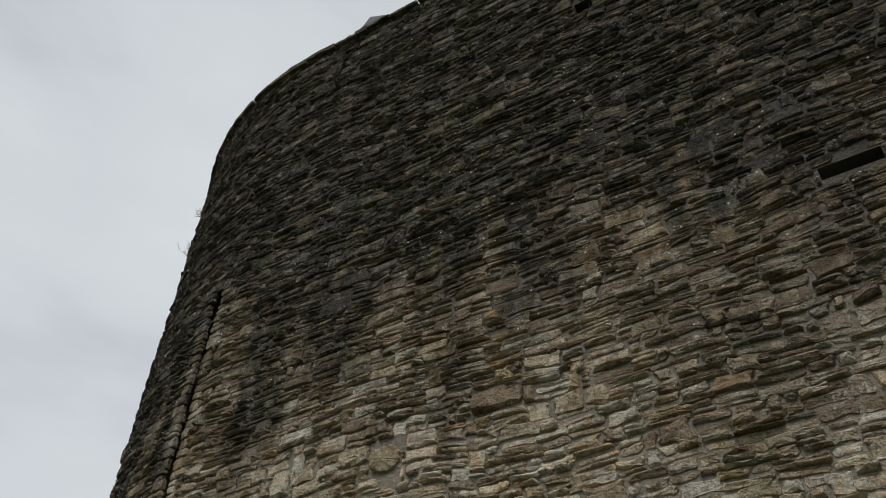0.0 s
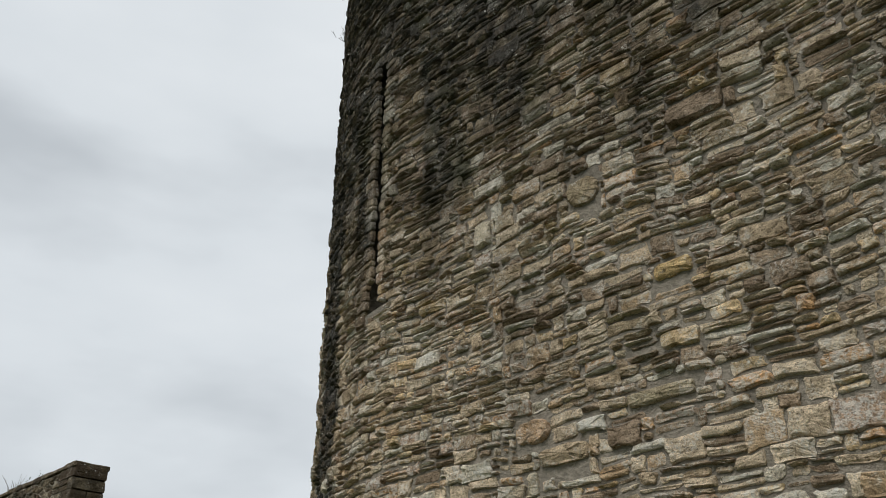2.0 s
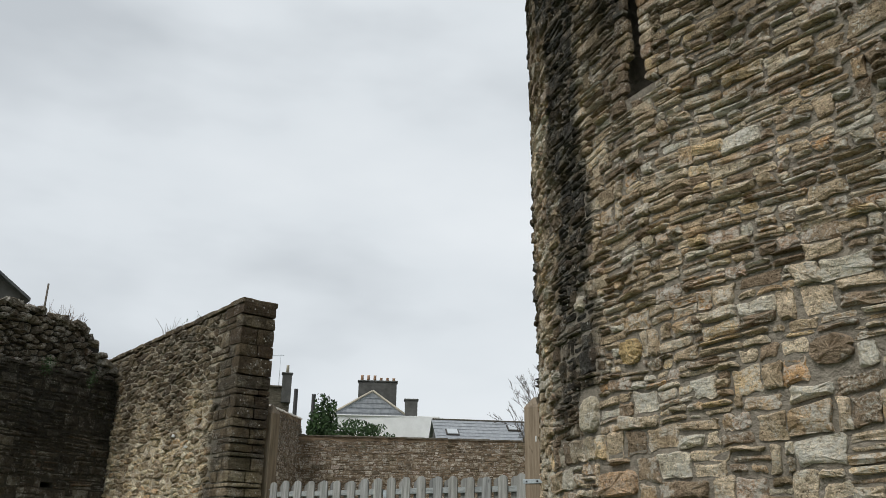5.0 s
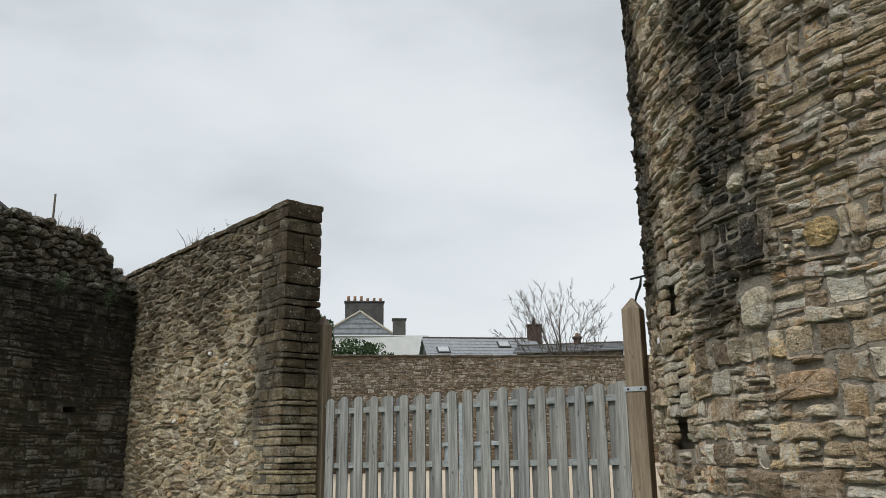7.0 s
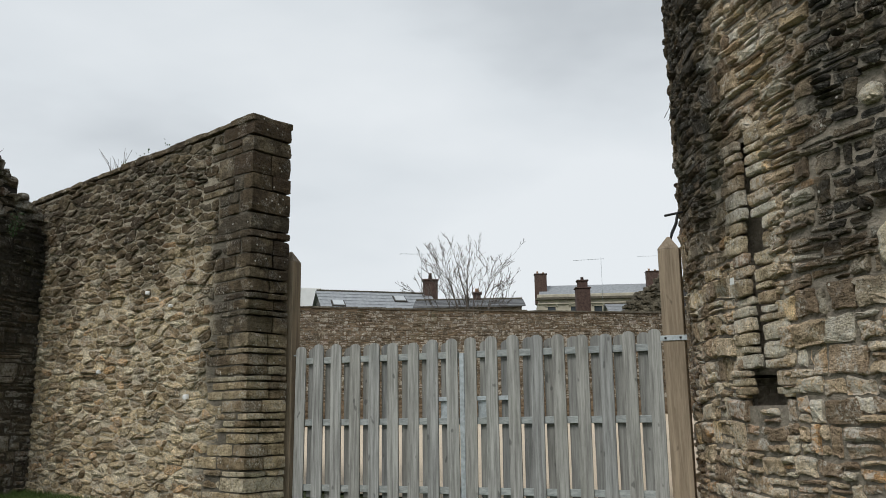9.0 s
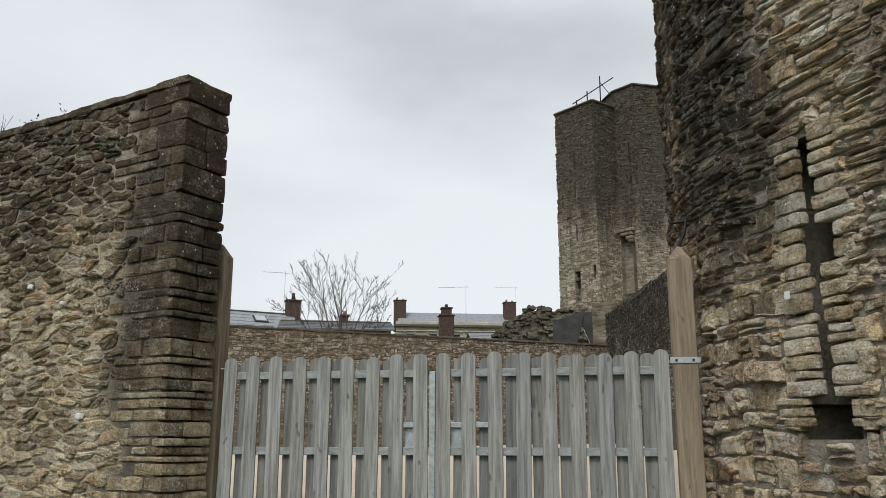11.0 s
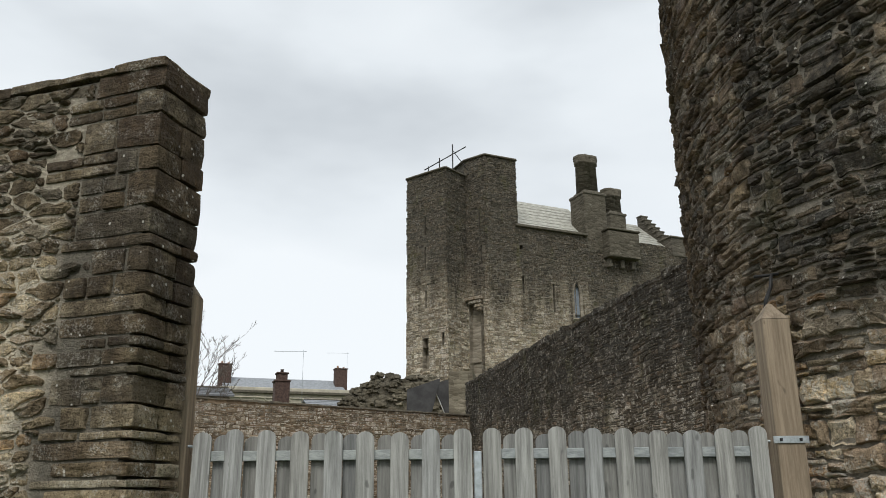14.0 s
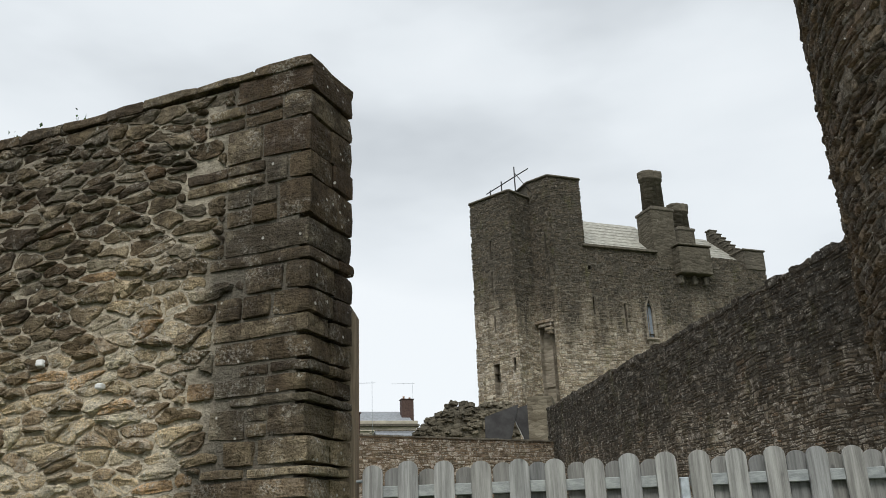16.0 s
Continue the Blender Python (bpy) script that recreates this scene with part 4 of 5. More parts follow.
def build_gate():
    """Two leaves of hit-and-miss boards with rounded tops between two pointed posts."""
    P, ang = Vector((-15.30, 6.41)), math.degrees(math.atan2(1.47, 4.07))
    D = Vector((4.07, 1.47)).normalized()
    N = Vector((D.y, -D.x))
    rng = random.Random(9)

    def at(s, d, z):
        q = P + D * s + N * d
        return (q.x, q.y, z)

    def board_mesh(name, w, h, mat):
        bm = bmesh.new()
        r = w * 0.42
        prof = [(-w / 2, 0), (w / 2, 0), (w / 2, h - r)]
        prof += [(w / 2 * math.cos(t), h - r + r * math.sin(t)) for t in [math.pi * k / 8 for k in range(1, 8)]]
        prof += [(-w / 2, h - r)]
        fr = [bm.verts.new((x, -0.011, z)) for x, z in prof]
        bk = [bm.verts.new((x, 0.011, z)) for x, z in prof]
        bm.faces.new(fr)
        bm.faces.new(bk[::-1])
        for i in range(len(prof)):
            j = (i + 1) % len(prof)
            bm.faces.new((fr[i], bk[i], bk[j], fr[j]))
        bmesh.ops.bevel(bm, geom=[e for e in bm.edges if abs(e.verts[0].co.y - e.verts[1].co.y) < 1e-5], offset=0.002, segments=1, affect="EDGES")
        return from_bm(name, bm, mat)

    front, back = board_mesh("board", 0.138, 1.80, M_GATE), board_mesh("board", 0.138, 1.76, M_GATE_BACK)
    for leaf, (s0, s1) in enumerate(((-0.032, 2.105), (2.172, 4.35))):
        t = thing("gate_leaf", "closed grey weathered hit-and-miss board gate leaf with rounded tops", "gate", "gate leaves", at=at((s0 + s1) / 2, 0, 0.55))
        for z in (0.66, 1.415, 2.15):
            part("rail", from_bm("rail", shape_box((s1 - s0 - 0.02, 0.045, 0.075), 0.004), M_RAIL, pose(*at((s0 + s1) / 2, -0.035, z), 0, 0, ang)), t, "pale grey timber rail")
        n = 9
        pitch = (s1 - s0 - 0.14) / (n - 1)
        for i in range(n):
            ob = new("front_board", front)
            ob.parent = t
            c = at(s0 + 0.07 + pitch * i, 0.0 + rng.uniform(-0.003, 0.003), 0.53 + rng.uniform(-0.01, 0.012) + 0.012 * math.sin(i * 0.9))
            ob.matrix_basis = Matrix.Translation(-world_at(t)) @ pose(*c, rng.uniform(-0.3, 0.3), rng.uniform(-0.5, 0.5), ang + rng.uniform(-1.5, 1.5))
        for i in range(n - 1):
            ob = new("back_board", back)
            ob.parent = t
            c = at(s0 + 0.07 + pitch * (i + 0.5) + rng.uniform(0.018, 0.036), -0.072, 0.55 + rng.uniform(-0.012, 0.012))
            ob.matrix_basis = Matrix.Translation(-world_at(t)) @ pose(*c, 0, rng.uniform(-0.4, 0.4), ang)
        # lock frame of pale steel
        if leaf == 0:
            part("lock_rail", from_bm("lock_rail", shape_box((0.25, 0.04, 0.05), 0.004), M_STEEL, pose(*at(1.93, -0.034, 1.66), 0, 0, ang)), t)
            part("meeting_tube", from_bm("meeting_tube", shape_box((0.062, 0.05, 1.60), 0.006), M_STEEL, pose(*at(2.138, -0.03, 1.37), 0, 0, ang)), t, "blue-grey steel meeting tube")
            part("lock_plate", from_bm("lock_plate", shape_box((0.14, 0.012, 0.2), 0.003), M_STEEL, pose(*at(1.93, -0.058, 1.53), 0, 0, ang)), t)
        else:
            part("lock_rail", from_bm("lock_rail", shape_box((0.50, 0.04, 0.05), 0.004), M_STEEL, pose(*at(2.46, -0.034, 1.66), 0, 0, ang)), t)
            part("lock_upright", from_bm("lock_upright", shape_box((0.05, 0.04, 0.27), 0.004), M_STEEL, pose(*at(2.70, -0.030, 1.53), 0, 0, ang)), t)
            part("lock_plate", from_bm("lock_plate", shape_box((0.14, 0.012, 0.2), 0.003), M_STEEL, pose(*at(2.38, -0.058, 1.53), 0, 0, ang)), t)
        hs = s0 + 0.02 if leaf == 0 else s1 - 0.02
        sg = -1 if leaf == 0 else 1
        tube("hinge_pin", [at(hs, -0.03, 2.225), at(hs + sg * 0.16, -0.03, 2.225)], 0.011, M_STEEL, t)

    def post(s, d, top, w, label):
        t = thing("gate_post", label, "post", "gate posts", at=at(s, d, 0.4))
        bm = shape_box((w, w, top - 0.14 - 0.3), 0.006)
        part("shaft", from_bm("shaft", bm, M_POST, pose(*at(s, d, (top - 0.14 + 0.3) / 2), 0, 0, ang)), t)
        bm = bmesh.new()
        lo = [bm.verts.new((x * w / 2, y * w / 2, 0)) for x, y in ((-1, -1), (1, -1), (1, 1), (-1, 1))]
        hi = [bm.verts.new((x * w * 0.06, y * w * 0.06, 0.14)) for x, y in ((-1, -1), (1, -1), (1, 1), (-1, 1))]
        bm.faces.new(hi)
        bm.faces.new(lo[::-1])
        for i in range(4):
            j = (i + 1) % 4
            bm.faces.new((lo[i], lo[j], hi[j], hi[i]))
        part("pointed_top", from_bm("pointed_top", bm, M_POST, pose(*at(s, d, top - 0.14), 0, 0, ang)), t)
        return t

    post(-0.16, -0.06, 3.54, 0.19, "brown treated timber gate post beside the stone pier")
    r = post(4.50, 0.0, 3.30, 0.215, "brown treated timber gate post with a pointed top beside the tower")
    part("hinge_strap", from_bm("hinge_strap", shape_box((0.27, 0.012, 0.055), 0.003), M_STEEL, pose(*at(4.50, 0.113, 2.225), 0, 0, ang)), r, "galvanised steel hinge strap")
    for k in (-0.08, 0.07):
        part("bolt", from_bm("bolt", shape_box((0.022, 0.012, 0.022), 0.003), M_IRON, pose(*at(4.50 + k, 0.124, 2.225), 0, 0, ang)), r)
    # an iron bracket behind the post
    t = thing("iron_bracket", "bent black iron bracket on the tower wall above the post", "bracket", at=at(4.62, -0.05, 3.3))
    tube("strap", [at(4.50, -0.1, 3.25), at(4.53, -0.1, 3.36), at(4.58, -0.1, 3.46), at(4.60, -0.1, 3.58)], [0.013, 0.017, 0.017, 0.012], M_IRON, t)
    tube("arm", [at(4.46, -0.12, 3.56), at(4.66, -0.1, 3.58)], 0.013, M_IRON, t)


build_gate()


# ---- castle ----
U = Vector((0.725, 0.689))
V = Vector((-0.689, 0.725))


def build_castle():
    t = thing("castle_gatehouse", "tall medieval castle gatehouse of grey rubble with slate roofs and chimneys", "castle", at=(-26, 62, 0))
    K = Vector((-27.45, 57.85))

    def face(name, p, q, z0, z1, holes, inward=0.5):
        surf = line_surface(tuple(p), tuple(q))
        L = (Vector(q) - Vector(p)).length
        return shell(name, surf, [0, L], [z0, z1], holes, inward, M_CASTLE, t)

    def clad(name, p, q, z0, z1, holes, seed):
        """Proud stones over one face."""
        L = (Vector(q) - Vector(p)).length
        rects = courses(0, L, z0, z1, random.Random(seed), (0.16, 0.32), (0.25, 0.7), (1, 1, 2, 2))
        rects = [(min(max(a, w / 2 - 0.1), L - w / 2 + 0.1), z, w, h) for a, z, w, h in rects]
        lay(name, rects, line_surface(tuple(p), tuple(q)), M_CASTLE_STONE, t, seed, (0.008, 0.035), 0.03, None, None, 0.10, holes, 0.0, 0)

    def tower(name, plan, z0, z1, faces):
        """plan anticlockwise; faces: holes of each side."""
        n = len(plan)
        for i in range(n):
            face(name + "_wall", plan[i], plan[(i + 1) % n], z0, z1, faces.get(i, []))
            if i < 2:
                clad("stonework", plan[i], plan[(i + 1) % n], 6.0, z1, faces.get(i, []), 100 + 7 * i + len(name))
        part(name + "_top", mesh(name + "_top", [(p[0], p[1], z1 - 0.15) for p in plan], [tuple(range(n))], M_CASTLE), t)
        for i in range(n):
            p, q = Vector(plan[i]), Vector(plan[(i + 1) % n])
            c, L = (p + q) / 2, (q - p).length
            part("parapet", from_bm("parapet", shape_box((L + 0.14, 0.34, 0.13), 0.03), M_COPING, pose(c.x, c.y, z1 + 0.02, 0, 0, math.degrees(math.atan2(q.y - p.y, q.x - p.x)))), t)

    A, Lf, R = Vector((-30.04, 56.24)), Vector((-33.53, 57.48)), Vector((-29.34, 58.04))
    e = (R - A).normalized() * 8.0
    sl = lambda s, w, a, b: (s - w / 2, s + w / 2, a, b)
    tower("front_tower", [tuple(Lf), tuple(A), tuple(A + e), tuple(Lf + e)], 1.0, 26.3,
          {0: [sl(1.75, 0.14, 21.4, 22.9), sl(1.75, 0.16, 18.5, 20.5), sl(1.8, 0.14, 15.9, 17.2), sl(1.75, 0.55, 11.4, 13.7), sl(3.35, 0.22, 13.0, 13.9)]})
    B = Vector((-29.2, 58.48))
    tower("corner_tower", [tuple(B), tuple(K), tuple(K + U * 2.62), tuple(K + U * 2.62 + V * 3.4), tuple(B + V * 2.4)], 1.0, 27.6,
          {0: [sl(1.25, 0.14, 21.6, 23.2), sl(1.35, 0.14, 19.1, 20.6), sl(0.80, 1.3, 10.9, 16.3)], 1: []})
    # the corbelled chase in the corner: its back wall, the head stones and the sill
    ang = math.degrees(math.atan2((K - B).y, (K - B).x))
    f, g = (K - B).normalized(), Vector((-(K - B).normalized().y, (K - B).normalized().x))
    w = B + f * 0.80 + g * 0.64
    part("chase_back", from_bm("chase_back", shape_box((1.34, 0.5, 3.7), 0.02), M_CASTLE, pose(w.x, w.y, 13.85, 0, 0, ang)), t)
    for k, (o, z, wide) in enumerate(((0.72, 16.55, 1.5), (0.85, 16.28, 1.1), (1.10, 16.0, 0.6), (1.16, 15.75, 0.4))):
        w = B + f * o - g * (0.16 - 0.05 * k)
        part("corbel", from_bm("corbel", shape_box((wide, 0.5, 0.24), 0.05), M_CASTLE_STONE, pose(w.x, w.y, z, 0, 0, ang)), t)
    # main block
    P0 = K + U * 2.62
    P1 = P0 + U * 16.3
    depth = 9.0
    eave = 22.3
    holes = [sl(0.35, 0.15, 17.1, 18.4), sl(2.95, 0.18, 15.9, 18.1), sl(4.95, 0.6, 15.6, 18.3), sl(0.3, 0.3, 20.5, 20.8)]
    face("main_wall", P0, P1, 1.0, eave, holes)
    clad("stonework", P0, P1, 6.0, eave, holes, 131)
    face("end_wall", P1, P1 + V * depth, 1.0, eave, [])
    face("back_wall", P1 + V * depth, P0 + V * depth, 1.0, eave, [])
    w = P0 + U * 4.95
    win = part("lancet_window", from_bm("lancet_window", shape_box((0.60, 0.05, 2.66), 0), M_PANE, pose(w.x + V.x * 0.2, w.y + V.y * 0.2, 16.95, 0, 0, 43.5)), t, "blue-grey leaded lancet window")
    arch = [(-0.36, 15.55), (-0.36, 17.5), (-0.27, 18.0), (0.0, 18.5), (0.27, 18.0), (0.36, 17.5), (0.36, 15.55)]
    for nm, line, r in (("surround", [(*(w + U * a - V * 0.05), z) for a, z in arch], 0.11), ("mullion", [(*(w + V * 0.15), 15.6), (*(w + V * 0.15), 18.2)], 0.03), ("sill", [(*(w - U * 0.5 - V * 0.06), 15.5), (*(w + U * 0.5 - V * 0.06), 15.5)], 0.12)):
        v, fc = tube_data(line, [r] * len(line), 5)
        ob = part(nm, mesh(nm, v, fc, M_CASTLE), win)
        ob.location = (0, 0, 0)
    ridge = 26.2
    roofs = ((0.0, 7.6), (8.0, 14.6))
    for s0, s1 in roofs:
        a, b = P0 + U * s0 + V * 0.25, P0 + U * s1 + V * 0.25
        c, d = P0 + U * s1 + V * depth / 2, P0 + U * s0 + V * depth / 2
        g, h = P0 + U * s1 + V * depth, P0 + U * s0 + V * depth
        top = ridge if s0 == 0 else ridge - 0.5
        v = [(a.x, a.y, eave - 0.1), (b.x, b.y, eave - 0.1), (c.x, c.y, top), (d.x, d.y, top), (g.x, g.y, eave), (h.x, h.y, eave)]
        part("slate_roof", mesh("slate_roof", v, [(0, 1, 2, 3), (3, 2, 4, 5), (0, 3, 5), (1, 4, 2)], M_SLATE_GREEN), t, "pale weathered slate roof")
        for k in range(1, 9):
            f = k / 9
            q0, q1 = a.lerp(d, f), b.lerp(c, f)
            z = eave - 0.1 + (top - eave + 0.1) * f
            m = (q0 + q1) / 2
            part("slate_course", from_bm("slate_course", shape_box(((q1 - q0).length, 0.06, 0.02)), M_SLATE_GREEN, pose(m.x, m.y, z + 0.02, 43, 0, 43.5)), t)
    c = P0 + U * 3.0
    part("wall_head", from_bm("wall_head", shape_box((6.4, 0.5, 0.2), 0.03), M_COPING, pose(c.x, c.y, eave + 0.02, 0, 0, 43.5)), t)
    # chimneys: square base, tall stack, cap
    for s, v0, zb, z1, z2, wb, ws in ((7.2, 1.0, 21.0, 25.9, 29.2, 2.05, 1.35), (11.3, 3.4, 22.0, 25.6, 27.8, 1.6, 1.25)):
        c = P0 + U * s + V * v0
        part("chimney_base", from_bm("chimney_base", shape_box((wb, wb, z1 - zb), 0.06), M_RUIN, pose(c.x, c.y, (z1 + zb) / 2, 0, 0, 43.5)), t)
        part("chimney_collar", from_bm("chimney_collar", shape_box((wb + 0.15, wb + 0.15, 0.25), 0.06), M_COPING, pose(c.x, c.y, z1 + 0.05, 0, 0, 43.5)), t)
        for k in (-1, 1):
            q = c + U * (k * ws * 0.22)
            tube("chimney_shaft", [(q.x, q.y, z1), (q.x, q.y, z2 - 0.5), (q.x, q.y, z2 - 0.45), (q.x, q.y, z2 - 0.3), (q.x, q.y, z2 - 0.28), (q.x, q.y, z2), (q.x, q.y, z2 + 0.22)],
                 [ws * 0.50, ws * 0.46, ws * 0.54, ws * 0.54, ws * 0.48, ws * 0.58, ws * 0.56], M_RUIN, t, 8)
        part("chimney_plinth", from_bm("chimney_plinth", shape_box((wb * 0.82, wb * 0.78, 0.35), 0.1), M_RUIN, pose(c.x, c.y, z1 + 0.25, 0, 0, 43.5)), t)
    # overhanging latrine box with corbels
    c = P0 + U * 9.1 - V * 0.4
    part("overhanging_box", from_bm("overhanging_box", shape_box((2.9, 1.0, 2.1), 0.05), M_RUIN, pose(c.x, c.y, 21.65, 0, 0, 43.5)), t)
    part("box_coping", from_bm("box_coping", shape_box((3.1, 1.2, 0.14), 0.04), M_COPING, pose(c.x, c.y, 22.85, 0, 0, 43.5)), t)
    for k in (-1.1, 0.1, 1.1):
        q = c + U * k + V * 0.25
        part("corbel", from_bm("corbel", shape_box((0.35, 0.6, 0.7), 0.08), M_COPING, pose(q.x, q.y, 20.2, 0, 0, 43.5)), t)
    # crow-stepped gable at the far end
    for k in range(8):
        q = P0 + U * 14.9 + V * (0.5 + 0.5 * k)
        zt = eave + 0.45 + 0.5 * k
        part("gable_step", from_bm("gable_step", shape_box((0.7, 0.6, zt - eave + 0.6), 0.04), M_CASTLE, pose(q.x, q.y, (zt + eave - 0.6) / 2, 0, 0, 43.5)), t)
        part("step_cap", from_bm("step_cap", shape_box((0.85, 0.65, 0.12), 0.03), M_COPING, pose(q.x, q.y, zt + 0.05, 0, 0, 43.5)), t)
    q = P1 - U * 0.9 + V * 0.8
    part("corner_turret", from_bm("corner_turret", shape_box((2.0, 1.8, 1.6), 0.05), M_CASTLE, pose(q.x, q.y, eave + 0.1, 0, 0, 43.5)), t)
    part("turret_cap", from_bm("turret_cap", shape_box((2.2, 2.0, 0.15), 0.04), M_COPING, pose(q.x, q.y, eave + 0.95, 0, 0, 43.5)), t)
    # aerial
    an = thing("rooftop_aerial", "thin metal television aerial on the castle tower", "aerial", at=(-31, 58, 26.5))
    q = A.lerp(Lf, 0.15) + e * 0.2
    q2 = A.lerp(Lf, 0.8) + e * 0.2
    for a2, z in ((q, 28.9), (q2, 27.7), (A.lerp(Lf, 0.5) + e * 0.2, 28.1)):
        tube("mast", [(a2.x, a2.y, 26.3), (a2.x, a2.y, z)], 0.05, M_IRON, an, 5)
    tube("boom", [(q2.x - 0.4, q2.y + 0.2, 27.55), (q.x + 1.2, q.y - 0.4, 28.35)], 0.045, M_IRON, an, 5)
    tube("stay", [(q.x, q.y, 28.4), (q.x + 1.3, q.y - 0.2, 26.4)], 0.03, M_IRON, an, 5)


build_castle()


# ---- buildings beyond the walls ----
def gable_house(name, label, a, b, depth, eave, ridge, base, wall, roof, group=""):
    """A house whose long front runs from a to b; the roof rises from the front eave to a ridge half-way back."""
    a, b = Vector(a), Vector(b)
    d = (b - a).normalized()
    n = Vector((-d.y, d.x))
    if n.y < 0 and abs(n.y) > abs(n.x):
        n = -n
    c, e = b + n * depth, a + n * depth
    t = thing(name, label, "house", group, at=(*((a + c) / 2), base))
    m0, m1 = (a + e) / 2, (b + c) / 2
    v = [(*a, base), (*b, base), (*c, base), (*e, base), (*a, eave), (*b, eave), (*c, eave), (*e, eave), (*m0, ridge), (*m1, ridge)]
    part("house_wall", mesh("house_wall", v, [(0, 1, 5, 4), (1, 2, 6, 9, 5), (2, 3, 7, 6), (3, 0, 4, 8, 7)], wall), t)
    o, lift = 0.25, 0.06
    a2, b2, c2, e2 = a - n * o - d * o, b - n * o + d * o, c + n * o + d * o, e + n * o - d * o
    m2, m3 = m0 - d * o, m1 + d * o
    dz = (ridge - eave) * o / (depth / 2)
    for lo0, lo1 in ((a2, b2), (e2, c2)):
        v = [(*lo0, eave - dz + lift), (*lo1, eave - dz + lift), (*m3, ridge + lift), (*m2, ridge + lift)]
        v += [(x, y, z - 0.1) for x, y, z in v]
        part("roof_slope", mesh("roof_slope", v, [(0, 1, 2, 3), (7, 6, 5, 4), (0, 4, 5, 1), (1, 5, 6, 2), (2, 6, 7, 3), (3, 7, 4, 0)], roof), t)
    # raised slate courses on the front slope
    rows = max(4, int((m0 - a).length / 0.45))
    for k in range(1, rows):
        f = k / rows
        p, q = a2.lerp(m2, f), b2.lerp(m3, f)
        z = eave - dz + (ridge - eave + dz) * f + lift
        mid = (p + q) / 2
        part("slate_course", from_bm("slate_course", shape_box(((q - p).length, 0.05, 0.03)), roof, pose(mid.x, mid.y, z + 0.012, 0, 0, math.degrees(math.atan2(d.y, d.x)))), t)
    part("ridge_tiles", from_bm("ridge_tiles", shape_box(((b - a).length + 0.4, 0.22, 0.12), 0.03), M_COPING, pose(*((m0 + m1) / 2), ridge + 0.08, 0, 0, math.degrees(math.atan2(d.y, d.x)))), t)
    return t, a, b, d, n


def chimney(parent, x, y, z0, z1, wx, wy, ang, mat, pots=1, pot=M_POT, tall=0.55):
    d = Vector((math.cos(radians(ang)), math.sin(radians(ang))))
    st = part("chimney", from_bm("chimney", shape_box((wx, wy, z1 - z0), 0.02), mat, pose(x, y, (z0 + z1) / 2, 0, 0, ang)), parent)
    part("chimney_cap", from_bm("chimney_cap", shape_box((wx + 0.18, wy + 0.18, 0.14), 0.03), mat, pose(x, y, z1 + 0.03, 0, 0, ang)), parent)
    for i in range(pots):
        k = (i + 0.5) / pots - 0.5
        h = tall * (1.0 if i * 2 < pots else 0.62)
        q = (x + d.x * k * wx, y + d.y * k * wx)
        tube("chimney_pot", [(*q, z1 + 0.05), (*q, z1 + 0.1 + h * 0.85), (*q, z1 + 0.1 + h)], [0.17, 0.13, 0.16], pot, parent, 8)
    return st


def aerial(x, y, z0, z1, label, boom=1.6, ang=45, r=0.02):
    t = thing("aerial", label, "aerial", at=(x, y, z0))
    tube("mast", [(x, y, z0), (x, y, z1)], r, M_STEEL, t, 5)
    if boom > 0:
        d = Vector((math.cos(radians(ang)), math.sin(radians(ang))))
        tube("boom", [(x - d.x * boom, y - d.y * boom, z1 - 0.15), (x + d.x * 0.3, y + d.y * 0.3, z1 - 0.15)], r * 0.8, M_STEEL, t, 4)
        for k in range(4):
            q = (x - d.x * boom * (0.2 + 0.25 * k), y - d.y * boom * (0.2 + 0.25 * k))
            tube("element", [(q[0] + d.y * 0.35, q[1] - d.x * 0.35, z1 - 0.15), (q[0] - d.y * 0.35, q[1] + d.x * 0.35, z1 - 0.15)], r * 0.5, M_STEEL, t, 4)


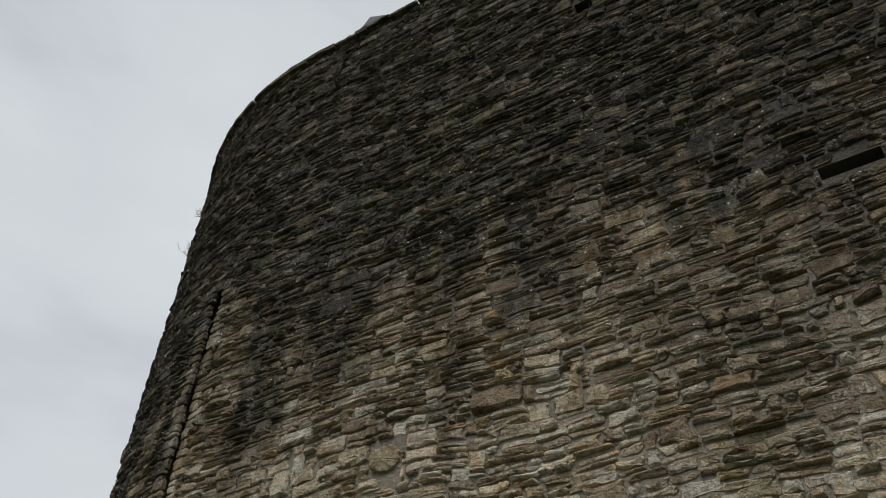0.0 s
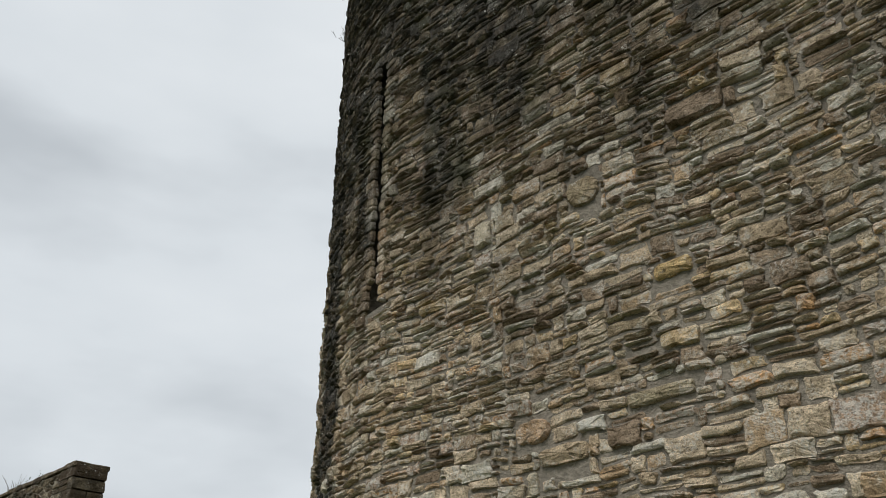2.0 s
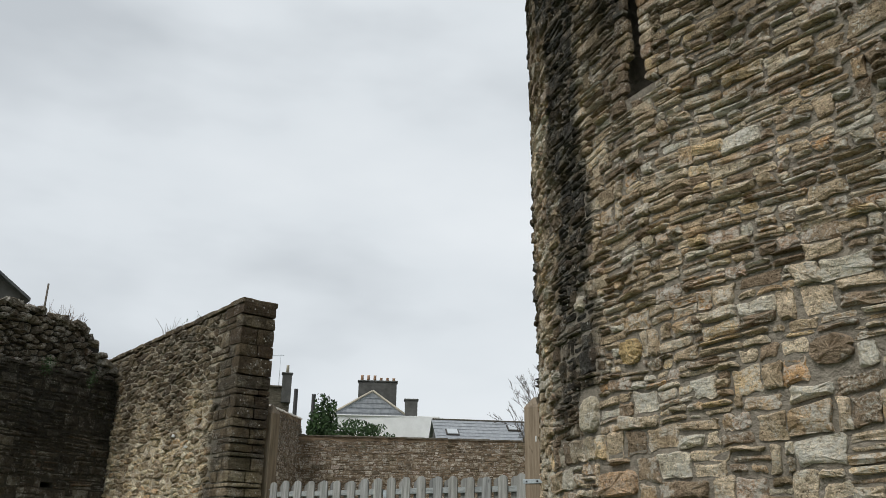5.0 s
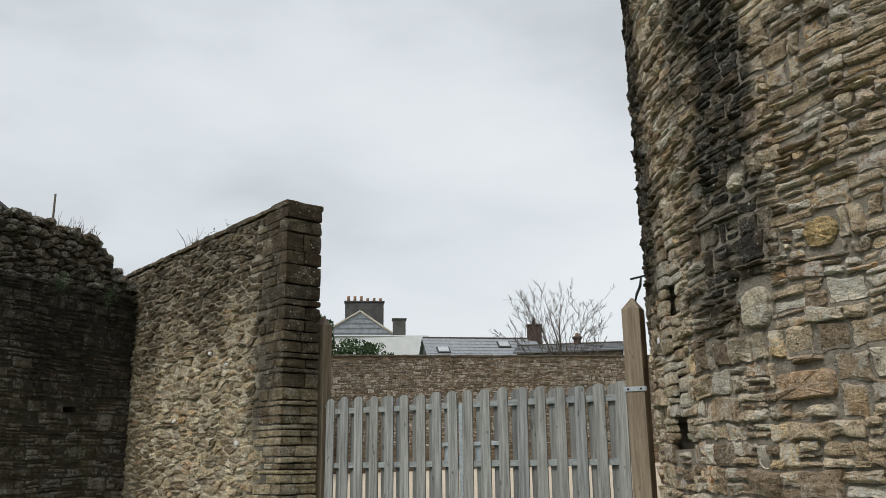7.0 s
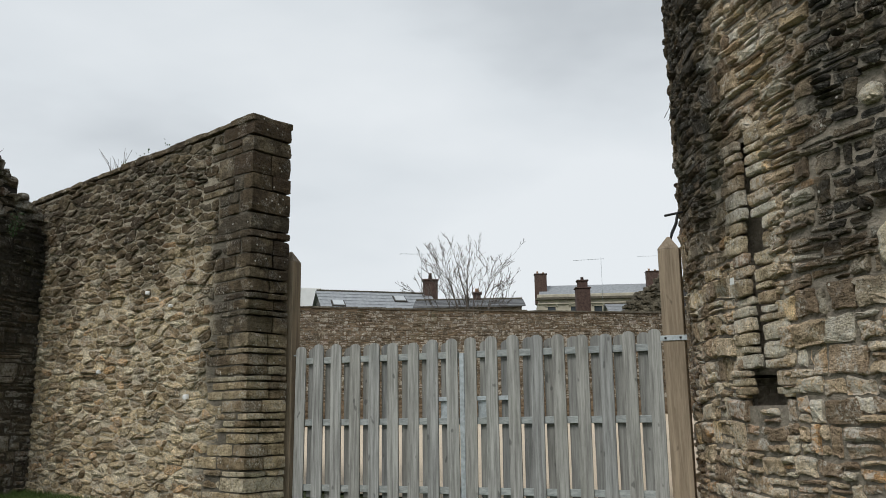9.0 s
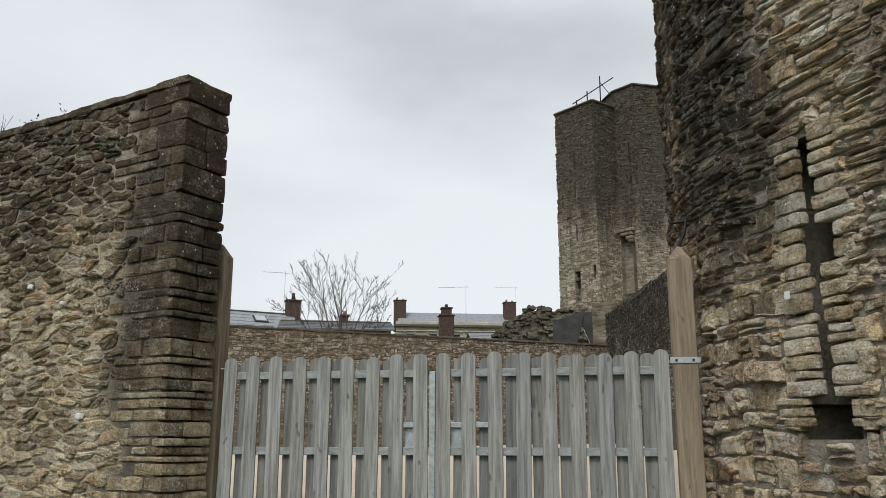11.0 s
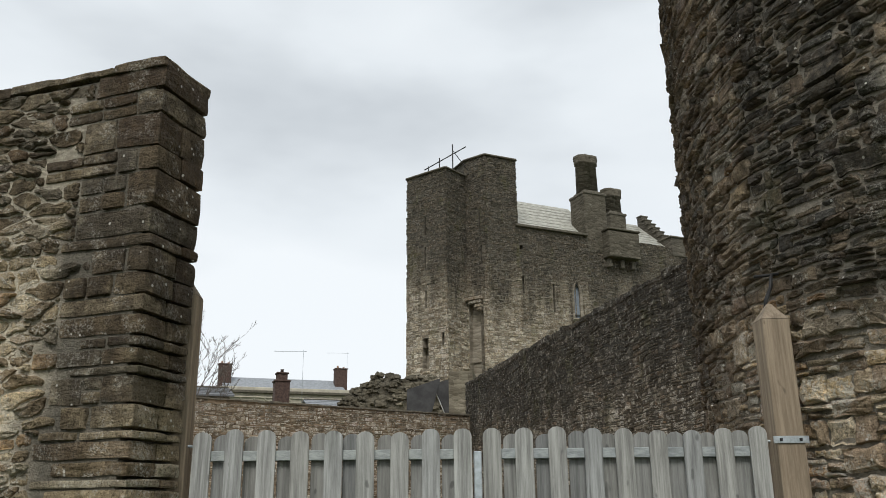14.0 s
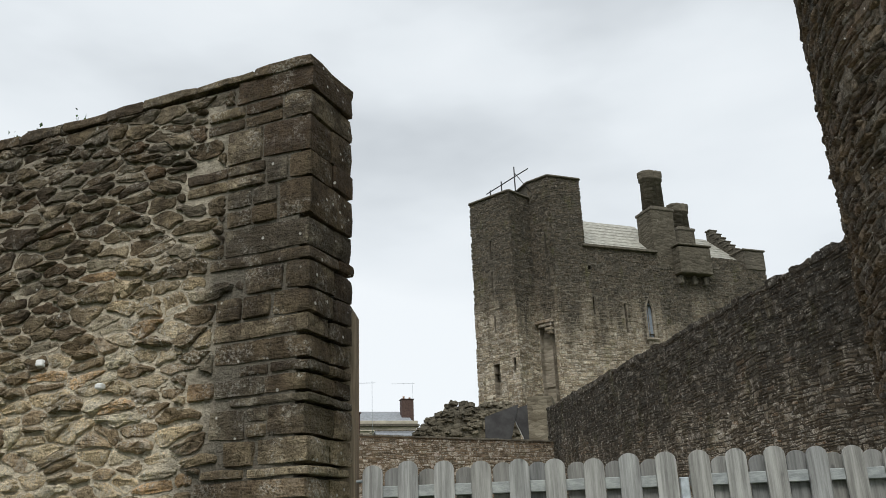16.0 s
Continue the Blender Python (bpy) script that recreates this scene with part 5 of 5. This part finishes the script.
def build_town():
    # house with a wide dark stack and a slated gable
    t = thing("white_rendered_house", "white rendered house with a slated gable and dark chimneys", "house", at=(-66, 45, 1.4))
    d, n = Vector((0.577, 0.817)), Vector((-0.817, 0.577))
    p, q = Vector((-69.8, 38.8)), Vector((-63.35, 47.45))
    prism("wall", [tuple(p), tuple(q), tuple(q + n * 1.6), tuple(p + n * 1.6)], 1.0, 12.5, M_RENDER_W, t)
    c = (p + q) / 2 + n * 0.8
    part("wall_coping", from_bm("wall_coping", shape_box(((q - p).length + 0.2, 1.8, 0.10), 0.02), M_RENDER_W, pose(c.x, c.y, 12.53, 0, 0, 54.8)), t)
    g = Vector((-66.95, 42.65)) + n * 2.0
    v = []
    for k in (0, 7.0):
        for s, z in ((-5.0, 12.2), (4.2, 12.2), (0.0, 15.0)):
            w = g + d * s + n * k
            v.append((w.x, w.y, z))
    part("gable_wall", mesh("gable_wall", v[:3], [(0, 1, 2)], M_SLATE), t, "slate-hung gable")
    part("gable_roof", mesh("gable_roof", v, [(0, 2, 5, 3), (1, 4, 5, 2), (3, 5, 4)], M_SLATE_DARK), t)
    for s0, z0, s1, z1 in ((-5.2, 12.05, 0.0, 15.1), (0.0, 15.1, 4.4, 12.05)):
        a3, b3 = g + d * s0 - n * 0.08, g + d * s1 - n * 0.08
        tube("verge", [(a3.x, a3.y, z0), (b3.x, b3.y, z1)], 0.10, M_ASHLAR, t, 4)
    for k in range(1, 6):
        z = 12.2 + 0.45 * k
        f = 1 - (z - 12.2) / 2.8
        a3 = g + d * (-0.45 * f) - n * 0.05
        part("slate_course", from_bm("slate_course", shape_box((9.0 * f, 0.06, 0.035)), M_SLATE, pose(a3.x, a3.y, z, 0, 0, 54.8)), t)
    s = Vector((-66.75, 42.95)) + n * 5.0
    chimney(t, s.x, s.y, 12.5, 16.45, 3.65, 1.0, 54.8, M_RENDER_G, 6)
    s = Vector((-64.8, 45.5)) + n * 2.2
    chimney(t, s.x, s.y, 12.0, 14.3, 1.15, 1.0, 54.8, M_RENDER_G, 0)
    # slate-roofed house with roof windows
    t, a, b, d, n = gable_house("slate_roofed_house", "low grey slate-roofed house with two roof windows", (-55.6, 41.6), (-50.9, 49.4), 8.0, 9.0, 11.45, 1.0, M_RENDER_G, M_SLATE)
    for f, up in ((0.13, 0.45), (0.70, 0.70)):
        w = a + (b - a) * f + n * (4.0 * up)
        z = 9.0 + 2.45 * up
        tilt = math.degrees(math.atan2(2.4, 4.0))
        fr = part("roof_window", from_bm("roof_window", shape_box((1.05, 1.1, 0.12), 0.02), M_TIMBER, pose(w.x, w.y, z + 0.12, tilt, 0, math.degrees(math.atan2(d.y, d.x)))), t)
        part("window_pane", from_bm("window_pane", shape_box((0.85, 0.9, 0.03)), M_SKYGLASS, pose(w.x, w.y, z + 0.20, tilt, 0, math.degrees(math.atan2(d.y, d.x)))), fr).location = (0, 0, 0)
    w = b + n * 4.0 + d * 0.2
    chimney(t, w.x, w.y, 10.3, 12.6, 1.15, 0.8, 50, M_BRICK, 1, M_BRICK)
    w2 = w - d * 0.75
    aerial(w2.x, w2.y, 10.5, 15.0, "tall thin television aerial on the slate-roofed house", 1.8, 50)
    # dark outbuilding
    t, a, b, d, n = gable_house("dark_outbuilding", "low outbuilding with a dark mossy roof", (-45.2, 40.4), (-39.9, 44.8), 5.0, 8.6, 9.3, 1.0, M_RUIN, M_SLATE_DARK)
    w = a + (b - a) * 0.58 + n * 2.5
    chimney(t, w.x, w.y, 9.0, 9.75, 0.5, 0.5, 40, M_BRICK, 1, M_POT, 0.25)
    # tall classical building
    A, B = Vector((-74.6, 96.4)), Vector((-61.2, 106.6))
    d = (B - A).normalized()
    n = Vector((-d.y, d.x))
    if n.y < 0:
        n = -n
    ang = math.degrees(math.atan2(d.y, d.x))
    t = thing("beige_stone_building", "long beige ashlar building with a cornice, slate roof and brick chimneys", "building", at=(*((A + B) / 2 + n * 5), 1))
    L = (B - A).length
    surf = line_surface(tuple(A), tuple(B))
    holes = [(s, s + 1.1, 13.4, 16.2) for s in (1.2, 4.4, 7.6, 10.8, 14.0)]
    shell("front_wall", surf, [0, L], [1, 17.3], holes, 0.25, M_ASHLAR, t)
    for s0, s1, z0, z1 in holes:
        w = A + d * (s0 + s1) / 2 + n * 0.2
        part("window_pane", from_bm("window_pane", shape_box((1.1, 0.05, 2.8)), M_GLASS, pose(w.x, w.y, (z0 + z1) / 2, 0, 0, ang)), t)
        tube("window_arch", [(*(A + d * ((s0 + s1) / 2 + 0.8 * math.cos(k)) - n * 0.05), 16.2 + 0.45 * math.sin(k)) for k in [math.pi * j / 8 for j in range(9)]], 0.12, M_ASHLAR, t, 5)
    prism("body", [tuple(A + n * 0.3), tuple(B + n * 0.3), tuple(B + n * 10), tuple(A + n * 10)], 1.0, 17.2, M_ASHLAR, t)
    for z, o, h in ((16.6, 0.18, 0.16), (17.3, 0.4, 0.34), (17.7, 0.2, 0.45)):
        w = (A + B) / 2 + n * (0.4 - o)
        part("cornice", from_bm("cornice", shape_box((L + 2 * o, 0.9, h), 0.05), M_COPING if o > 0.3 else M_ASHLAR, pose(w.x, w.y, z, 0, 0, ang)), t)
    v = [(*(A + n * 0.6), 17.6), (*(B + n * 0.6), 17.6), (*(B + n * 5 - d * 0.5), 19.9), (*(A + n * 5 + d * 0.5), 19.9), (*(B + n * 9.5), 17.6), (*(A + n * 9.5), 17.6)]
    part("slate_roof", mesh("slate_roof", v, [(0, 1, 2, 3), (3, 2, 4, 5), (0, 3, 5), (1, 4, 2)], M_SLATE), t)
    for f in (0.03, 0.97):
        w = A + d * L * f + n * 3.5
        chimney(t, w.x, w.y, 17.0, 21.3, 1.7, 1.3, ang, M_BRICK, 2, M_POT, 0.4)
    # nearer roof with a banded brick stack
    t, a, b, d2, n2 = gable_house("low_slate_house", "low house with a grey slate roof behind the wall", (-45.4, 66.0), (-36.0, 73.3), 7.0, 10.2, 11.5, 1.0, M_ASHLAR, M_SLATE)
    t = thing("brick_chimney_stack", "tall banded dark brick chimney stack", "chimney", at=(-49.2, 67.2, 1.4))
    chimney(t, -49.2, 67.2, 1.4, 13.0, 1.3, 1.1, 40, M_BRICK, 0)
    chimney(t, -49.2, 67.2, 13.0, 13.7, 0.9, 0.8, 40, M_BRICK, 1, M_BRICK, 0.3)
    aerial(-47.9, 68.6, 10.5, 16.0, "thin television aerial above the brick chimney", 2.6, 25)
    aerial(-64.4, 112.6, 18, 24.4, "faint television aerial on the far chimney", 3.0, 30)
    # gable behind the side wall
    gable_house("grey_gabled_house", "grey gabled house with a slate roof behind the side wall", (-42.0, -5.2), (-32.5, -5.2), 11.0, 9.0, 12.8, 0.5, M_RENDER_G, M_SLATE_DARK)
    t = thing("grey_chimney_house", "grey stone house end with two dark chimney stacks", "house", at=(-72, 36, 1))
    prism("wall", [(-77.4, 31.6), (-74.3, 38.3), (-78.0, 40.0), (-81.0, 33.3)], 1.0, 15.45, M_RUIN, t)
    part("wall_coping", from_bm("wall_coping", shape_box((7.5, 0.5, 0.16), 0.03), M_COPING, pose(-75.9, 34.95, 15.5, 0, 0, 65)), t)
    chimney(t, -76.55, 33.7, 14.5, 15.95, 2.1, 0.9, 65, M_RENDER_G, 4, M_RENDER_G, 0.22)
    chimney(t, -74.4, 37.95, 14.0, 16.7, 0.85, 0.8, 65, M_RENDER_G, 1, M_ASHLAR, 0.75)
    aerial(-74.75, 37.3, 15.4, 18.6, "thin aerial beside the grey chimney", 0.9, 50)
    for x, y, z in ((-62.5, 32.5, 13.1), (-61.6, 33.6, 12.7)):
        tt = thing("pole", "thin dark pole standing behind the walls", "pole", "poles", at=(x, y, 1.2))
        tube("shaft", [(x, y, 1.2), (x, y, z)], 0.16 if z < 14 else 0.06, M_IRON, tt, 6)


build_town()
slab_wall("return_wall", "rubble wall with pale coping joining the boundary wall", [(-41.2, 21.0, 7.4), (-36.8, 16.8, 7.15), (-31.2, 11.4, 7.0)], M_FARWALL, 0.5, M_PALE_COPING, stones=M_FARWALL_STONE)


def build_ruin():
    """Broken masonry heap and tilted slabs at the foot of the castle."""
    t = thing("ruined_wall", "broken mossy heap of ruined masonry below the castle", "ruin", kind="structure", at=(-32, 50, 1.4))
    rng = random.Random(21)
    a, b = Vector((-34.9, 49.3)), Vector((-29.6, 53.6))
    d = (b - a).normalized()
    L = (b - a).length
    n = Vector((-d.y, d.x))
    xs, verts, faces = 26, [], []
    for i in range(xs + 1):
        s = L * i / xs
        f = i / xs
        top = 8.1 + 2.1 * min(1, f / 0.35) ** 0.7 + 0.35 * noise.noise((s * 1.3, 2, 0)) + 0.25 * noise.noise((s * 4.0, 7, 0))
        for k, (dep, z) in enumerate(((-0.9, 1.2), (-0.6, top * 0.55), (-0.3, top - 0.5), (0.1, top), (1.0, top - 0.4), (1.4, 1.2))):
            w = a + d * s + n * (dep + 0.15 * noise.noise((s * 2, k, 1)))
            verts.append((w.x, w.y, z + (0.12 * noise.noise((s * 5, k * 3, 4)) if 0 < k < 5 else 0)))
    for i in range(xs):
        for k in range(5):
            faces.append((i * 6 + k, (i + 1) * 6 + k, (i + 1) * 6 + k + 1, i * 6 + k + 1))
    faces += [tuple(range(6)), tuple(range(len(verts) - 1, len(verts) - 7, -1))]
    part("core", mesh("core", verts, faces, M_RUIN), t)
    for i in range(150):
        f = rng.random()
        s = L * f
        top = 8.1 + 2.1 * min(1, f / 0.35) ** 0.7 + 0.35 * noise.noise((s * 1.3, 2, 0)) + 0.25 * noise.noise((s * 4.0, 7, 0))
        drop = rng.random() ** 1.6 * 2.2
        w = a + d * s + n * (0.05 - 0.22 * drop - (0.15 if drop < 0.3 else 0.2))
        part("loose_stone", from_bm("loose_stone", block_shape(rng, (rng.uniform(0.25, 0.6), rng.uniform(0.3, 0.5), rng.uniform(0.12, 0.28)), 0.05), M_RUIN,
                                    pose(w.x, w.y, top - drop, rng.uniform(-15, 15), rng.uniform(-15, 15), rng.uniform(0, 180))), t)
    for i, (q, lab) in enumerate(((((-28.2, 43.8, 6.2), (-27.1, 44.2, 6.2), (-26.5, 44.5, 8.75), (-28.2, 43.85, 8.15)), "dark tilted slab leaning at the wall's foot"),
                                  (((-26.0, 44.6, 6.2), (-25.2, 44.9, 6.2), (-25.3, 44.9, 8.95), (-26.9, 44.4, 8.45)), "dark tilted slab with a pale edge beside the wall"))):
        s = thing("stone_slab", lab, "slab", "slabs below the castle", at=q[0])
        v = [Vector(p) for p in q]
        nn = (v[1] - v[0]).cross(v[2] - v[0]).normalized() * 0.14
        part("slab_body", mesh("slab_body", v + [p + nn for p in v], [(0, 1, 2, 3), (7, 6, 5, 4), (0, 4, 5, 1), (1, 5, 6, 2), (2, 6, 7, 3), (3, 7, 4, 0)], M_CONCRETE), s)
        if i == 1:
            tube("pale_edge", [tuple(v[0] - nn * 0.3), tuple(v[3] - nn * 0.3)], 0.04, M_RENDER_W, s, 5)
    prism("rubble_pier", [(-25.6, 43.2), (-24.4, 43.6), (-24.7, 45.2), (-25.9, 44.8)], 1.2, 8.9, M_RUIN, t)


build_ruin()


# ---- plants ----
def grow(rng, p, d, r, length, depth, out, spread=0.5, lift=0.12):
    """One limb and its side limbs, as tapered tubes."""
    pts, rad = [Vector(p)], [r]
    steps = 5
    for k in range(steps):
        d = (d + Vector((rng.gauss(0, 0.09), rng.gauss(0, 0.09), rng.gauss(lift * 0.5, 0.05)))).normalized()
        pts.append(pts[-1] + d * length / steps)
        rad.append(max(0.007, r * (1 - 0.68 * (k + 1) / steps)))
    out.append((pts, rad))
    if depth == 0:
        return
    for k in range(rng.choice((4, 5, 5))):
        i = rng.choice((1, 2, 3, 4, 4, 5))
        side = Vector((rng.gauss(0, 1), rng.gauss(0, 1), rng.gauss(0.3, 0.4))).normalized()
        grow(rng, pts[i], (d * (1 - spread * 0.5) + side * spread).normalized(), max(0.008, rad[i] * 0.52), length * rng.uniform(0.28, 0.5), depth - 1, out, spread, lift)


def joined_tubes(name, limbs, mat, parent, sides=4, label=""):
    verts, faces = [], []
    for pts, rad in limbs:
        v, f = tube_data(pts, rad, sides)
        faces += [tuple(i + len(verts) for i in q) for q in f]
        verts += v
    return part(name, mesh(name, verts, faces, mat, True), parent, label)


def build_tree():
    rng = random.Random(7)
    x, y = -34.75, 33.3
    t = thing("bare_tree", "slender leafless tree with many thin upright branches behind the wall", "tree", at=(x, y, 1.3))
    tube("trunk", [(x, y, 1.3), (x + 0.05, y, 3.0), (x, y + 0.05, 5.2)], [0.26, 0.22, 0.19], M_BARK, t, 8)
    right = Vector((0.77, 0.64, 0))
    for lean, ln, r in ((-0.10, 4.7, 0.10), (0.04, 5.0, 0.10), (0.16, 4.9, 0.08), (-0.24, 4.8, 0.075), (0.30, 4.7, 0.065), (-0.42, 4.7, 0.065), (0.46, 4.6, 0.055), (-0.62, 4.5, 0.055), (0.66, 4.3, 0.05), (-0.85, 4.1, 0.05), (0.95, 3.5, 0.04), (-1.15, 3.3, 0.04)):
        limbs = []
        d = (Vector((0, 0, 1)) + right * lean * 0.72 + Vector((rng.gauss(0, 0.06), rng.gauss(0, 0.06), 0))).normalized()
        grow(rng, (x + 0.25 * lean, y + 0.2 * lean, 5.0), d, r * 0.7, ln * 0.84, 3, limbs, 0.42, 0.02)
        joined_tubes("branch", limbs, M_BARK, t, 4)


build_tree()


def clump(name, label, cx, cy, cz, rx, rz, count, seed, size=0.22, category="shrub"):
    """A shrub: stems and many small leaves with gaps."""
    rng = random.Random(seed)
    t = thing(name, label, category, at=(cx, cy, 1.3))
    tube("stem", [(cx, cy, 1.3), (cx + 0.1, cy, cz * 0.6), (cx, cy, cz)], [0.15, 0.11, 0.05], M_BARK, t, 6)
    verts, faces = [], []
    for _ in range(count):
        while True:
            v = Vector((rng.uniform(-1, 1), rng.uniform(-1, 1), rng.uniform(-1, 1)))
            if v.length < 1 and v.length > 0.25 and noise.noise((v.x * 2.3 + seed, v.y * 2.3, v.z * 2.3)) > -0.12:
                break
        k = 1 + 0.35 * noise.noise((v.x * 1.5, v.y * 1.5 + seed, v.z * 1.5))
        p = Vector((cx + v.x * rx * k, cy + v.y * rx * k, cz + v.z * rz * k))
        m = Euler((rng.uniform(0, 6), rng.uniform(0, 6), rng.uniform(0, 6))).to_matrix()
        s = size * rng.uniform(0.6, 1.3)
        b = len(verts)
        verts += [p + m @ Vector(q) * s for q in ((-0.5, 0, 0), (0, -0.28, 0.05), (0.5, 0, 0), (0, 0.28, 0.05))]
        faces.append((b, b + 1, b + 2, b + 3))
    part("leaves", mesh("leaves", verts, faces, M_LEAF), t)


clump("evergreen_shrub", "dark green evergreen shrub growing above the wall", -44.0, 24.2, 7.7, 0.85, 1.6, 2400, 41, 0.2)
clump("ivy_bush", "low green ivy bush spreading along the wall top", -42.9, 25.7, 7.0, 2.0, 0.95, 3600, 42, 0.18)
clump("ivy_bush", "small ivy clump at the end of the white wall", -64.0, 47.9, 11.3, 0.8, 0.8, 700, 43, 0.30)


def twig_tuft(name, label, x, y, z, height, count, seed, mat, spread=0.35, wide=0.15, category="twigs"):
    rng = random.Random(seed)
    t = thing(name, label, category, "plants on the walls", at=(x, y, z))
    limbs = []
    for _ in range(count):
        p = Vector((x + rng.gauss(0, wide), y + rng.gauss(0, 0.06), z - 0.03))
        d = Vector((rng.gauss(0, spread), rng.gauss(0, spread * 0.6), 1)).normalized()
        h = height * rng.uniform(0.45, 1.0)
        mid = p + d * h * 0.55
        end = mid + (d + Vector((rng.gauss(0, 0.25), rng.gauss(0, 0.2), 0))).normalized() * h * 0.45
        limbs.append(([p, mid, end], [0.005, 0.004, 0.0025]))
        if rng.random() < 0.7:
            limbs.append(([mid, mid + (d + Vector((rng.gauss(0, 0.6), 0, 0.1))).normalized() * h * 0.3], [0.0035, 0.0025]))
    joined_tubes("stalks", limbs, mat, t, 3)


twig_tuft("twig_tuft", "thin bare twigs sprouting from the wall top", -19.25, 6.0, 5.16, 0.55, 20, 51, M_BARK, 0.4, 0.16)
twig_tuft("twig_tuft", "a few dry stalks on the wall end", -20.9, 5.95, 5.1, 0.3, 6, 52, M_BARK, 0.4, 0.1)
for k in range(5):
    twig_tuft("dry_stalks", "dry pale stalks growing on the ragged wall top", -20.72 - 0.085 * k, 3.88 + 0.21 * k, 5.55, 0.5, 11, 60 + k, M_STALK, 0.5, 0.14)
for k, (px, py, pz) in enumerate(((-9.50, 6.47, 12.4), (-9.63, 6.60, 11.6), (-10.10, 7.17, 8.1))):
    twig_tuft("dry_stalks", "small dry plant rooted high in the tower wall", px, py, pz, 0.22, 14, 75 + k, M_BARK, 1.0, 0.05)
twig_tuft("dry_stalks", "wiry plant rooted in the tower wall", -11.45, 8.9, 5.0, 0.3, 5, 71, M_BARK, 0.9, 0.05)
pole = thing("pole", "grey wooden pole fixed on the ragged wall top", "pole", "poles", at=(-20.72, 3.95, 5.4))
tube("shaft", [(-20.72, 3.95, 5.3), (-20.72, 3.95, 6.28)], 0.02, M_BARK, pole, 6)


def moss(name, label, spots, seed, mat):
    """Low ferns and moss on ledges."""
    rng = random.Random(seed)
    t = tagged(new(name), label, "moss", kind="stuff")
    verts, faces = [], []
    for x, y, z, r, n in spots:
        for _ in range(n):
            p = Vector((x + rng.gauss(0, r), y + rng.gauss(0, 0.05), z + rng.gauss(0, r * 0.35)))
            m = Euler((rng.uniform(0, 6), rng.uniform(0, 6), rng.uniform(0, 6))).to_matrix()
            s, b = rng.uniform(0.02, 0.05), len(verts)
            verts += [p + m @ Vector(q) * s for q in ((-0.5, 0, 0), (0, -0.3, 0.1), (0.6, 0, 0), (0, 0.3, 0.1))]
            faces.append((b, b + 1, b + 2, b + 3))
    part("fronds", mesh("fronds", verts, faces, mat), t)


moss("wall_plants", "small green ferns and moss on the wall ledge", [(-20.25, 4.05, 4.52, 0.25, 240), (-20.7, 5.0, 4.45, 0.25, 200), (-18.6, 5.95, 5.17, 0.35, 160), (-18.0, 5.95, 5.17, 0.3, 120)], 81, M_LEAF)


def build_grass():
    rng = random.Random(91)
    t = tagged(new("grass"), "unmown green grass along the foot of the walls", "grass", kind="stuff")
    verts, faces = [], []
    for _ in range(14000):
        x, y = rng.uniform(-21.2, -15.2), 5.66 - abs(rng.gauss(0, 0.8))
        z = ground_height(x, y)
        h, a = rng.uniform(0.04, 0.13), rng.uniform(0, 6.3)
        w = 0.006
        lean = Vector((rng.gauss(0, 0.35), rng.gauss(0, 0.35), 1)) * h
        b = len(verts)
        verts += [(x - w * math.cos(a), y - w * math.sin(a), z - 0.01), (x + w * math.cos(a), y + w * math.sin(a), z - 0.01), (x + lean.x, y + lean.y, z + lean.z)]
        faces.append((b, b + 1, b + 2))
    part("blades", mesh("blades", verts, faces, M_BLADE), t)


build_grass()
